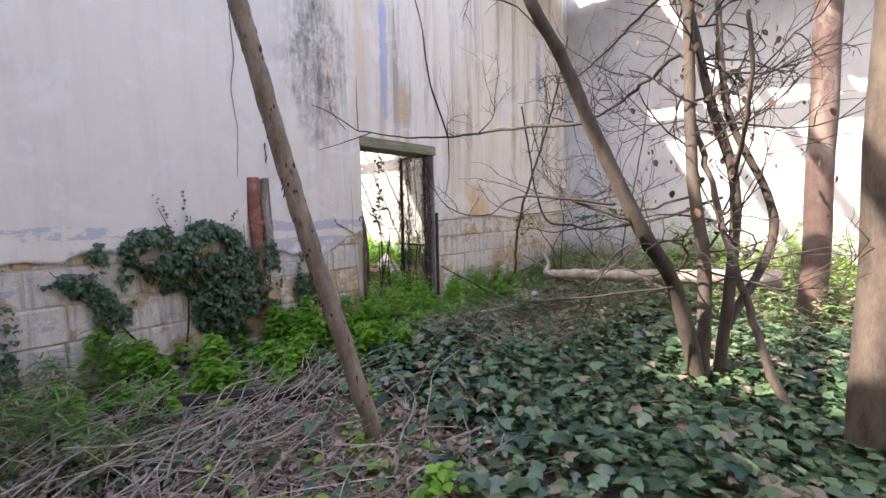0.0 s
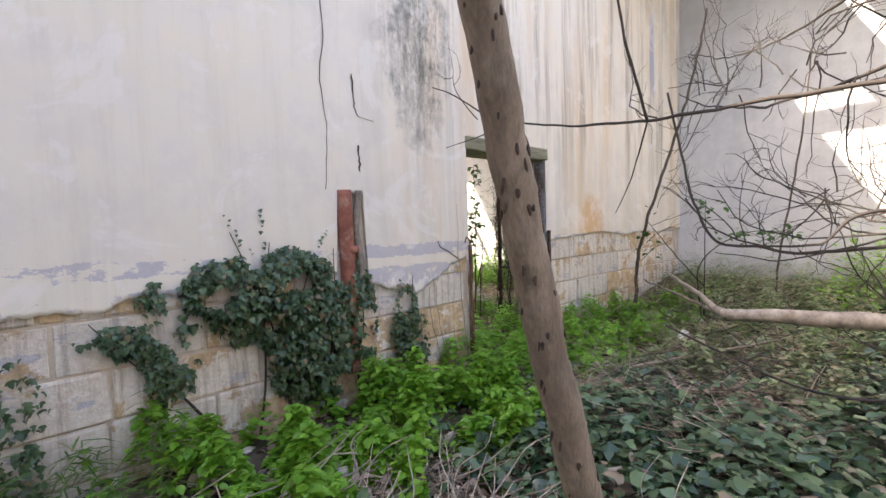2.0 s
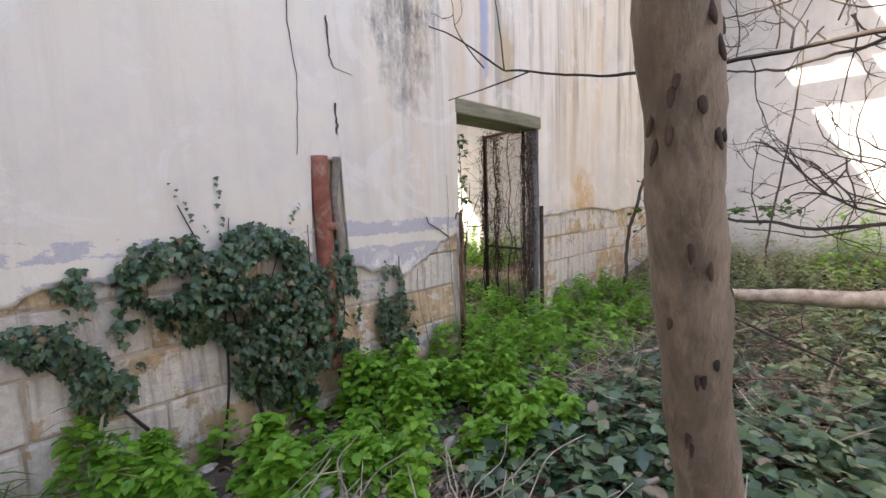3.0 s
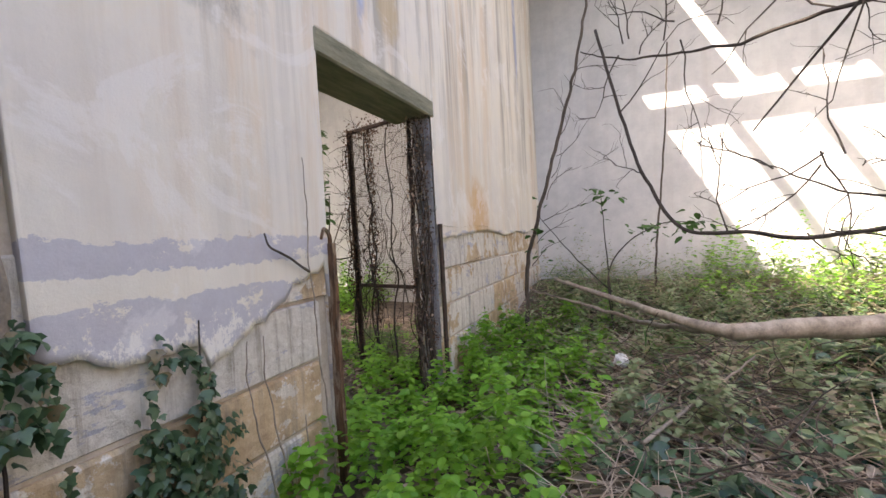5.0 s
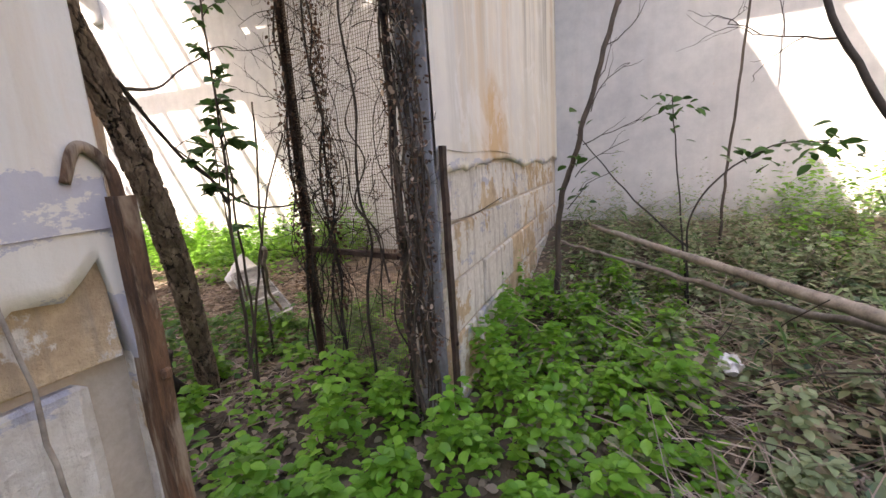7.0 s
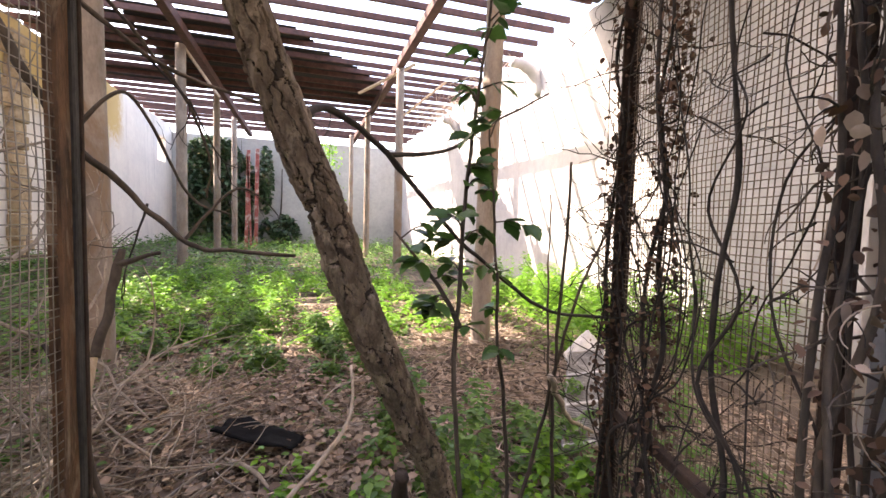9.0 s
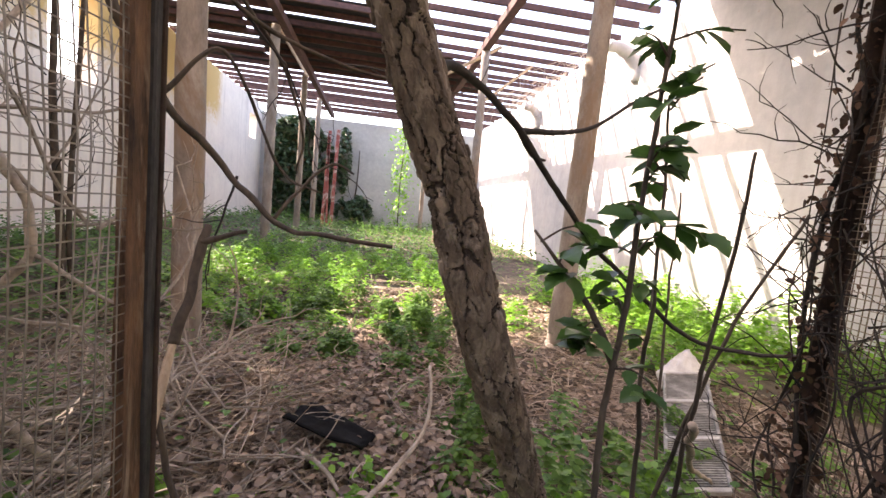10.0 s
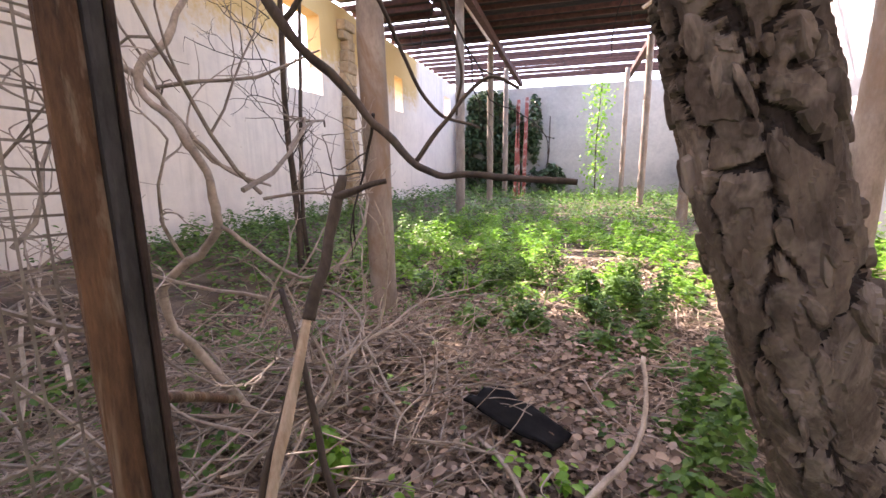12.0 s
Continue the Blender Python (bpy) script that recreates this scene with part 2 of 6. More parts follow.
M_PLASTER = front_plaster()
M_BLOCK = peeling("lime_washed_tuff_block")
M_CORE = surface("lime_mortar_and_tuff", (0.34, 0.27, 0.20), (0.60, 0.53, 0.44), 5, 60, 0.95, 0.7)
M_TUFF = surface("ochre_tuff", (0.26, 0.18, 0.10), (0.52, 0.40, 0.26), 7, 60, 0.95, 0.8, vary=0.3)
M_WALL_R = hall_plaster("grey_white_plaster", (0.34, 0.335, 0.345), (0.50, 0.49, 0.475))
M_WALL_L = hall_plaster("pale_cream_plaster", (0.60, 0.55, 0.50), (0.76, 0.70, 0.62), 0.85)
M_WALL_FAR = hall_plaster("grey_far_plaster", (0.28, 0.29, 0.28), (0.46, 0.46, 0.43))
M_BACK = hall_plaster("plain_back_plaster", (0.52, 0.49, 0.45), (0.66, 0.62, 0.56))
M_LINTEL = surface("mossy_lintel", (0.10, 0.10, 0.065), (0.30, 0.28, 0.20), 7, 70, 0.9, 0.5, stretch=(0.4, 3, 3))
M_SOIL = surface("leaf_mould_soil", (0.024, 0.018, 0.013), (0.15, 0.11, 0.078), 3.0, 45, 0.95, 0.9, stain=(0.19, 0.14, 0.10), depth=0.03)
M_RUST = surface("rusted_steel", (0.018, 0.010, 0.007), (0.21, 0.108, 0.056), 24, 170, 0.8, 1.0, 0.1, stretch=(1.6, 1.6, 0.3), stain=(0.30, 0.225, 0.16), depth=0.01)
M_DARKRUST = surface("dark_rusted_iron", (0.016, 0.011, 0.009), (0.085, 0.05, 0.035), 14, 100, 0.85, 0.6, 0.2)
M_WIRE = surface("rusty_wire", (0.10, 0.07, 0.05), (0.30, 0.24, 0.19), 20, 120, 0.7, 0.2, 0.4)
M_PALEWIRE = surface("galvanised_wire", (0.12, 0.10, 0.085), (0.36, 0.32, 0.27), 20, 120, 0.5, 0.2, 0.5)
M_PIPE = surface("red_clay_pipe", (0.15, 0.045, 0.032), (0.34, 0.125, 0.085), 9, 70, 0.8, 0.4, stain=(0.34, 0.23, 0.18))
M_BARK = surface("smooth_grey_bark", (0.018, 0.0135, 0.010), (0.105, 0.08, 0.061), 11, 90, 0.9, 0.9, stretch=(1, 1, 0.35), depth=0.01)
M_BARK_PLATED = surface("crevice_dark_bark", (0.010, 0.007, 0.005), (0.06, 0.04, 0.029), 17, 110, 0.92, 1.0, stretch=(1, 1, 0.5), depth=0.012)
M_FLAKE = surface("bark_plate", (0.045, 0.030, 0.022), (0.22, 0.165, 0.12), 30, 190, 0.92, 1.0, stretch=(1, 1, 0.45), stain=(0.28, 0.22, 0.17), depth=0.004)
M_TRUNK = surface("pale_grey_trunk_bark", (0.10, 0.076, 0.056), (0.36, 0.285, 0.215), 14, 100, 0.9, 1.0, stretch=(1, 1, 0.35), stain=(0.16, 0.12, 0.09), depth=0.014)
M_TWIG = surface("dark_twig_bark", (0.010, 0.008, 0.007), (0.048, 0.036, 0.029), 20, 120, 0.85, 0.4)
M_GREYWOOD = surface("bleached_dead_wood", (0.12, 0.095, 0.076), (0.42, 0.355, 0.29), 12, 90, 0.85, 0.6, vary=0.5)
M_PALEWOOD = surface("split_pale_wood", (0.30, 0.20, 0.12), (0.62, 0.50, 0.38), 14, 90, 0.8, 0.5, stretch=(2, 2, 0.4))
M_PILLAR = surface("lime_washed_pillar", (0.14, 0.115, 0.095), (0.36, 0.31, 0.27), 5, 60, 0.85, 0.4, stretch=(1, 1, 0.4), stain=(0.22, 0.155, 0.11))
M_REDPAINT = surface("flaking_red_paint", (0.20, 0.04, 0.033), (0.40, 0.12, 0.10), 8, 60, 0.7, 0.4, stain=(0.52, 0.42, 0.38))
M_PURLIN = surface("red_brown_purlin", (0.034, 0.015, 0.012), (0.12, 0.05, 0.04), 6, 50, 0.85, 0.4)
M_BOARD = surface("near_black_roof_board", (0.006, 0.005, 0.004), (0.028, 0.021, 0.018), 5, 50, 0.9, 0.5, stretch=(0.5, 4, 1))
M_BLACK = surface("black_bitumen_felt", (0.003, 0.003, 0.0035), (0.012, 0.012, 0.013), 16, 120, 0.95, 0.6)
M_BLACK.node_tree.nodes["Principled BSDF"].inputs["Specular IOR Level"].default_value = 0.08
M_GREYSHEET = surface("grey_galvanised_sheet", (0.07, 0.068, 0.066), (0.27, 0.265, 0.26), 9, 90, 0.5, 0.3, 0.3, stain=(0.34, 0.33, 0.32))
M_REDPILLAR = surface("red_brown_pillar", (0.035, 0.022, 0.018), (0.115, 0.07, 0.056), 5, 60, 0.85, 0.5, stretch=(1, 1, 0.5), stain=(0.15, 0.115, 0.095))
M_VINELEAF = leafy("withered_vine_leaf", (0.045, 0.026, 0.018), (0.20, 0.115, 0.075), 0.85, 0.15)
M_REVEAL = surface("dark_grey_plaster", (0.13, 0.125, 0.125), (0.36, 0.36, 0.38), 5, 60, 0.9, 0.6, stretch=(1, 1, 0.5), stain=(0.10, 0.085, 0.07))
M_STEEL = surface("dark_grey_steel", (0.010, 0.010, 0.011), (0.075, 0.07, 0.068), 24, 130, 0.7, 0.7, 0.3, stretch=(1.5, 1.5, 0.4))
M_RAIL = surface("dull_zinc_rail", (0.22, 0.215, 0.21), (0.46, 0.455, 0.45), 9, 60, 0.6, 0.4)
M_WHITE = surface("dirty_white_sack", (0.48, 0.47, 0.46), (0.78, 0.77, 0.75), 9, 60, 0.6, 0.4)
M_RUBBLE = surface("pale_rubble", (0.30, 0.24, 0.19), (0.56, 0.50, 0.43), 12, 70, 0.95, 0.6, vary=0.3)
M_IVY = leafy("ivy_leaf", (0.022, 0.058, 0.024), (0.105, 0.175, 0.08), 0.36, 0.2, (0.22, 0.17, 0.09), 0.06)
M_IVYFLOOR = leafy("ground_ivy_leaf", (0.012, 0.042, 0.020), (0.14, 0.215, 0.105), 0.27, 0.15, (0.27, 0.21, 0.15), 0.05)
M_HERB = leafy("bright_herb_leaf", (0.13, 0.33, 0.03), (0.31, 0.58, 0.075), 0.42, 0.5)
M_HERB2 = leafy("mid_green_leaf", (0.055, 0.145, 0.024), (0.18, 0.34, 0.065), 0.45, 0.45)
M_GREYHERB = leafy("grey_green_leaf", (0.15, 0.21, 0.09), (0.40, 0.45, 0.25), 0.55, 0.3, (0.38, 0.31, 0.21), 0.2)
M_GRASS = leafy("grass_blade", (0.06, 0.14, 0.03), (0.17, 0.28, 0.065), 0.55, 0.35, (0.38, 0.32, 0.19), 0.25)
M_LEAFDEAD = leafy("dead_brown_leaf", (0.11, 0.075, 0.054), (0.50, 0.38, 0.29), 0.85, 0.1)
M_STRAW = leafy("dead_grey_stem", (0.18, 0.132, 0.10), (0.58, 0.465, 0.365), 0.85, 0.05)
M_SAPLEAF = leafy("dark_glossy_sapling_leaf", (0.03, 0.085, 0.018), (0.085, 0.19, 0.04), 0.35, 0.4)

# ---- building helpers ----


def mesh_of(name, verts, faces, material, smooth=False):
    me = bpy.data.meshes.new(name)
    me.from_pydata([tuple(v) for v in verts], [], [tuple(f) for f in faces])
    me.materials.append(material)
    if smooth:
        me.polygons.foreach_set("use_smooth", [True] * len(me.polygons))
    me.update()
    return me


def bm_mesh(name, bm, material, smooth=False):
    me = bpy.data.meshes.new(name)
    bm.normal_update()
    bm.to_mesh(me)
    bm.free()
    me.materials.append(material)
    if smooth:
        me.polygons.foreach_set("use_smooth", [True] * len(me.polygons))
    return me


def part(name, bm, material, parent, label="", smooth=False):
    me = bm if isinstance(bm, bpy.types.Mesh) else bm_mesh(name, bm, material, smooth)
    ob = new(name, me)
    ob.parent = parent
    if label:
        tagged(ob, label)
    return ob


def thing(name, label, category, group="", kind="", at=(0, 0, 0)):
    e = new(name)
    e.location = at
    e.empty_display_size = 0.1
    return tagged(e, label, category, group, kind)


def box(bm, x0, x1, y0, y1, z0, z1, bevel=0.0, m=None):
    r = bmesh.ops.create_cube(bm, size=1.0)
    for v in r["verts"]:
        v.co = Vector(((x0 + x1) / 2 + v.co.x * (x1 - x0), (y0 + y1) / 2 + v.co.y * (y1 - y0), (z0 + z1) / 2 + v.co.z * (z1 - z0)))
        if m is not None:
            v.co = m @ v.co
    if bevel:
        es = {e for v in r["verts"] for e in v.link_edges}
        bmesh.ops.bevel(bm, geom=list(es), offset=bevel, segments=1, affect="EDGES")


def boxed(x0, x1, y0, y1, z0, z1, bevel=0.0):
    bm = bmesh.new()
    box(bm, x0, x1, y0, y1, z0, z1, bevel)
    return bm


def smooth_path(pts, n):
    """A rounded path of n points through the given ones."""
    p = [Vector(q) for q in pts]
    p = [p[0] * 2 - p[1]] + p + [p[-1] * 2 - p[-2]]
    out = []
    segs = len(p) - 3
    for i in range(n):
        u = i / (n - 1) * segs
        k = min(int(u), segs - 1)
        t = u - k
        a, b, c, d = p[k:k + 4]
        out.append(0.5 * ((2 * b) + (c - a) * t + (2 * a - 5 * b + 4 * c - d) * t * t + (3 * b - a - 3 * c + d) * t ** 3))
    return out


def tube(path, r0, r1, sides=8, rough=0.0, seed=0, plates=0.0):
    """Vertices and faces of a tapering limb along a path; rough makes it uneven, plates gives cracked bark."""
    vs, fs = [], []
    n = len(path)
    ref = Vector((0.3, 0.2, 1)).normalized()
    for i, c in enumerate(path):
        d = (path[min(i + 1, n - 1)] - path[max(i - 1, 0)]).normalized()
        if abs(d.dot(ref)) > 0.95:
            ref = Vector((1, 0.3, 0.1)).normalized()
        s = d.cross(ref).normalized()
        u = s.cross(d)
        ref = u
        r = r0 + (r1 - r0) * i / (n - 1)
        for k in range(sides):
            a = 2 * math.pi * k / sides
            w = s * math.cos(a) + u * math.sin(a)
            q = r
            if rough:
                q *= 1 + rough * noise.noise(Vector((c + w * r) * 9 + Vector((seed, 0, 0))))
            if plates:
                g = c + w * r
                cell = noise.voronoi(Vector((g.x * 42, g.y * 42, g.z * 15 + seed)) + 0.9 * noise.noise_vector(g * 12))
                f = cell[0]
                edge = min(f[1] - f[0], 0.16) / 0.16
                q += plates * (edge * edge * (3 - 2 * edge) - 0.7) + plates * 0.45 * edge * noise.noise(Vector(cell[1][0]) * 5.3) + plates * 0.3 * noise.noise(g * 90)
            vs.append(c + w * q)
    for i in range(n - 1):
        for k in range(sides):
            a, b = i * sides + k, i * sides + (k + 1) % sides
            fs.append((a, b, b + sides, a + sides))
    fs.append(tuple(reversed(range(sides))))
    fs.append(tuple(range((n - 1) * sides, n * sides)))
    return vs, fs


def bark_flakes(path, r0, r1, n, rng, wide=0.016, tall=0.04, lift=0.008):
    """Thick irregular bark plates lying on a trunk."""
    vs, fs = [], []
    m = len(path)
    for i in range(n):
        k = rng.randrange(1, m - 1)
        c = path[k]
        d = (path[k + 1] - path[k - 1]).normalized()
        s = d.cross(Vector((0.2, 0.9, 0.3))).normalized()
        u = s.cross(d)
        a = rng.uniform(0, 2 * math.pi)
        out = s * math.cos(a) + u * math.sin(a)
        tang = d.cross(out)
        r = r0 + (r1 - r0) * k / (m - 1)
        w, t, e = wide * rng.uniform(0.5, 1.5), tall * rng.uniform(0.4, 1.3), lift * rng.uniform(0.35, 1.2)
        curl = rng.uniform(-0.06, 0.12)
        skew = rng.uniform(-0.4, 0.4)
        o = len(vs)
        for ring, (f, high) in enumerate(((1.0, -0.004), (0.92, 0.7 * e), (0.62, e))):
            for j in range(7):
                b = 2 * math.pi * j / 7
                q = f * (0.8 + 0.35 * noise.noise(Vector((i * 3.1, j * 1.7, 0))))
                x, y = w * q * math.cos(b), t * q * math.sin(b)
                x += skew * y * 0.5
                base = r * math.cos(min(1.2, abs(x) / r)) - r
                vs.append(c + out * (r + base + high + (curl * -y if ring else 0)) + tang * x + d * y)
        for ring in (0, 1):
            for j in range(7):
                p, g = o + ring * 7 + j, o + ring * 7 + (j + 1) % 7
                fs.append((p, g, g + 7, p + 7))
        fs.append(tuple(o + 14 + j for j in range(7)))
    return vs, fs


def cracked_bark(path, r0, r1, sides, deep):
    """A trunk skin of upright bark plates between jagged cracks; returns the faces of the plates and of the cracks apart."""
    vs, high = [], []
    m = len(path)
    for k in range(m):
        c = path[k]
        d = (path[min(k + 1, m - 1)] - path[max(k - 1, 0)]).normalized()
        s = d.cross(Vector((0.2, 0.9, 0.3))).normalized()
        u = s.cross(d)
        r = r0 + (r1 - r0) * k / (m - 1)
        z = c.z
        for j in range(sides):
            a = 2 * math.pi * j / sides
            out = s * math.cos(a) + u * math.sin(a)
            q = Vector((math.cos(a) * r, math.sin(a) * r, z))
            w = noise.noise_vector(q * 38) * 0.009 + noise.noise_vector(q * 120) * 0.004
            g = Vector(((q.x + w.x) * 33, (q.y + w.y) * 33, (z + 1.6 * w.z) * 7))
            near, seeds = noise.voronoi(g)
            gap = near[1] - near[0]
            lift = 0.75 + 0.3 * noise.noise(seeds[0] * 3.7)
            slope = 0.35 * (g - seeds[0]).z * noise.noise(seeds[0] * 2.1 + Vector((5, 0, 0)))
            open_ = 0.035 + 0.07 * noise.noise(q * 26)
            edge = min(1.0, max(0.0, (gap - open_) / 0.10))
            layer = 0.22 * (1 if noise.noise(Vector((q.x * 70, q.y * 70, z * 34))) > 0.06 else 0)
            lump = 0.10 * noise.noise(Vector((q.x * 110, q.y * 110, q.z * 50))) + 0.07 * noise.noise(q * 260)
            vs.append(c + out * (r + deep * (edge ** 0.5 * (lift + slope + layer) + lump)))
            high.append(edge)
    plates, cracks = [], []
    for k in range(m - 1):
        for j in range(sides):
            p, g = k * sides + j, k * sides + (j + 1) % sides
            f = (p, g, g + sides, p + sides)
            (plates if sum(high[i] for i in f) > 1.0 else cracks).append(f)
    return vs, plates, cracks


def join(pieces):
    vs, fs = [], []
    for v, f in pieces:
        o = len(vs)
        vs += v
        fs += [tuple(i + o for i in q) for q in f]
    return vs, fs


def limb(name, pts, r0, r1, material, parent, label="", sides=8, steps=0, rough=0.12, seed=0, plates=0.0, gnarl=0.9):
    path = smooth_path(pts, steps or max(10, 9 * len(pts)))
    if gnarl and r0 > 0.03:
        gnarl *= 0.12
    if gnarl:
        path = [p + noise.noise_vector(p * 6.0) * r0 * gnarl + noise.noise_vector(p * 17.0) * r0 * gnarl * 0.35 for p in path]
    v, f = tube(path, r0, r1, sides, rough, seed, plates)
    return part(name, mesh_of(name, v, f, material, True), material, parent, label)


def twigs(rng, start, way, length, r, depth=2, spread=0.6, droop=0.0):
    """A branching bunch of bare twigs as tubes."""
    out = []
    p = Vector(start)
    d = Vector(way).normalized()
    path = [p.copy()]
    n = 6
    for i in range(n):
        d = (d + Vector((rng.uniform(-1, 1), rng.uniform(-1, 1), rng.uniform(-1, 1))) * 0.33 + Vector((0, 0, -droop))).normalized()
        p = p + d * length / n
        path.append(p.copy())
    out.append(tube(path, r, r * 0.45, 5))
    if depth:
        for i in range(2, n + 1):
            if rng.random() < 0.62:
                s = Vector((rng.uniform(-1, 1), rng.uniform(-1, 1), rng.uniform(-0.6, 1)))
                out += twigs(rng, path[i], d + s * spread * 1.6, length * rng.uniform(0.35, 0.6), r * 0.55, depth - 1, spread, droop)
    return out


# leaf shapes: flat outlines with a raised midrib, about one unit long, stalk at the origin, pointing along y
def leaf_shape(kind):
    if kind == "ivy":
        o = [(0, 0), (0.28, 0.02), (0.52, 0.28), (0.27, 0.45), (0.22, 0.66), (0, 1.0), (-0.22, 0.66), (-0.27, 0.45), (-0.52, 0.28), (-0.28, 0.02)]
        z = [0, -0.03, -0.10, 0, -0.02, -0.12, -0.02, 0, -0.10, -0.03]
    elif kind == "toothed":
        o = [(0, 0), (0.2, 0.12), (0.24, 0.2), (0.34, 0.3), (0.30, 0.42), (0.36, 0.5), (0.24, 0.66), (0.24, 0.74), (0, 1.0), (-0.24, 0.74), (-0.24, 0.66), (-0.36, 0.5), (-0.30, 0.42), (-0.34, 0.3), (-0.24, 0.2), (-0.2, 0.12)]
        z = [0.0] + [0.06] * 7 + [-0.1] + [0.06] * 7
    elif kind == "oval":
        o = [(0, 0), (0.26, 0.22), (0.33, 0.5), (0.2, 0.8), (0, 1.0), (-0.2, 0.8), (-0.33, 0.5), (-0.26, 0.22)]
        z = [0, 0.05, 0.06, 0.0, -0.1, 0.0, 0.06, 0.05]
    elif kind == "small":
        o = [(0, 0), (0.3, 0.4), (0, 1.0), (-0.3, 0.4)]
        z = [0, 0.06, -0.1, 0.06]
    else:
        o = [(-0.035, 0), (0.035, 0), (0.03, 0.5), (0.0, 1.0), (-0.03, 0.5)]
        z = [0, 0, 0.03, -0.12, 0.03]
        return np.array([(a, b, c) for (a, b), c in zip(o, z)]), [(0, 1, 2, 4), (4, 2, 3)]
    v = [(a, b, c) for (a, b), c in zip(o, z)] + [(0, 0.45, 0.02 if kind == "ivy" else -0.02)]
    n = len(o)
    return np.array(v), [(i, (i + 1) % n, n) for i in range(n)]


def scatter(name, kind, pos, yaw, pitch, roll, size, material):
    """One mesh of many leaves: position, turn and size are arrays."""
    t, faces = leaf_shape(kind)
    n, k = len(pos), len(t)
    cy, sy, cp, sp, cr, sr = np.cos(yaw), np.sin(yaw), np.cos(pitch), np.sin(pitch), np.cos(roll), np.sin(roll)
    x, y, z = t[:, 0], t[:, 1], t[:, 2]
    x1 = np.outer(cr, x) + np.outer(sr, z)
    z1 = -np.outer(sr, x) + np.outer(cr, z)
    y2 = cp[:, None] * y[None] - sp[:, None] * z1
    z2 = sp[:, None] * y[None] + cp[:, None] * z1
    x3 = cy[:, None] * x1 - sy[:, None] * y2
    y3 = sy[:, None] * x1 + cy[:, None] * y2
    v = np.stack([x3, y3, z2], -1) * size[:, None, None] + pos[:, None, :]
    v = v.reshape(-1, 3)
    me = bpy.data.meshes.new(name)
    nf = len(faces)
    loops = np.concatenate([np.array(f) for f in faces])
    lens = np.array([len(f) for f in faces])
    all_loops = (loops[None] + (np.arange(n) * k)[:, None]).ravel()
    all_lens = np.tile(lens, n)
    me.vertices.add(n * k)
    me.vertices.foreach_set("co", v.ravel())
    me.loops.add(len(all_loops))
    me.loops.foreach_set("vertex_index", all_loops.astype(np.int32))
    me.polygons.add(nf * n)
    me.polygons.foreach_set("loop_start", np.concatenate([[0], np.cumsum(all_lens)[:-1]]).astype(np.int32))
    me.update(calc_edges=True)
    me.materials.append(material)
    return me


def sticks(n, xs, ys, zf, length, radius, rng, tilt=0.35, bend=0.2):
    """Many thin three-sided bent stems lying about."""
    vs, fs = [], []
    for i in range(n):
        x, y = rng.uniform(*xs), rng.uniform(*ys)
        a, L = rng.uniform(0, 2 * math.pi), length * rng.uniform(0.4, 1.3)
        e = rng.uniform(-0.1, 1) * tilt
        d = Vector((math.cos(a) * math.cos(e), math.sin(a) * math.cos(e), math.sin(e)))
        s = Vector((-math.sin(a), math.cos(a), 0))
        u = d.cross(s)
        z = zf(x, y) + rng.uniform(0.0, 0.06)
        c = Vector((x, y, z))
        r = radius * rng.uniform(0.5, 1.4)
        b = rng.uniform(-bend, bend) * L
        for k in range(4):
            t = k / 3
            p = c + d * (t * L) + s * (b * math.sin(math.pi * t)) + Vector((0, 0, -0.25 * abs(b) * t))
            p.z = max(p.z, zf(p.x, p.y) + r)
            o = len(vs)
            q = r * (1 - 0.5 * t)
            for g in range(3):
                w = 2.094 * g
                vs.append(p + (s * math.cos(w) + u * math.sin(w)) * q)
            if k:
                for g in range(3):
                    fs.append((o - 3 + g, o - 3 + (g + 1) % 3, o + (g + 1) % 3, o + g))
    return vs, fs


def twig_parts(parent, bunches, material):
    """One part for each bunch of twigs."""
    for b in bunches:
        v, f = join(b)
        part("twig", mesh_of("twig", v, f, material), material, parent)

# ---- plan: the front wall stands on y = 0 with a doorway from x = -1.42 to 0; the hall lies behind it ----
XL, XR, YF, TOP = -7.4, 4.6, 25.0, 6.0
DOOR_L, DOOR_R, DEPTH, DEPTH_R = -1.42, 0.0, 0.34, 0.145


def ground_z(x, y):
    z = 0.035 * noise.noise(Vector((x * 0.7, y * 0.7, 0.3))) + 0.02 * noise.noise(Vector((x * 3.1, y * 3.1, 5)))
    if y < 0.5:
        z += 0.42 * min(1, max(0, (x - 0.6) / 3.4)) ** 1.5
    else:
        z += 0.16 * math.exp(-((x + 2.1) ** 2 / 0.5 + (y - 2.9) ** 2 / 0.7))
        z += 0.25 * min(1, max(0, (-4.2 - x) / 2.0))
    return z


def build_ground():
    xs = list(np.arange(-9, 6.01, 0.1))
    ys = list(np.arange(-10, 26.01, 0.12))
    xs = [-900, -300, -90, -30, -14] + xs + [9, 30, 90, 300, 900]
    ys = [-900, -300, -90, -30, -14] + ys + [34, 90, 300, 900]
    vs = [(x, y, ground_z(x, y) if -12 < x < 8 and -12 < y < 30 else 0.0) for y in ys for x in xs]
    w = len(xs)
    fs = [(j * w + i, j * w + i + 1, (j + 1) * w + i + 1, (j + 1) * w + i) for j in range(len(ys) - 1) for i in range(w - 1)]
    tagged(new("ground", mesh_of("ground", vs, fs, M_SOIL, True)), "dark soil covered with leaf mould and litter", "ground", kind="structure")


build_ground()


def wall(name, bm, material, label):
    return tagged(new(name, bm_mesh(name, bm, material)), label, "wall", kind="structure")


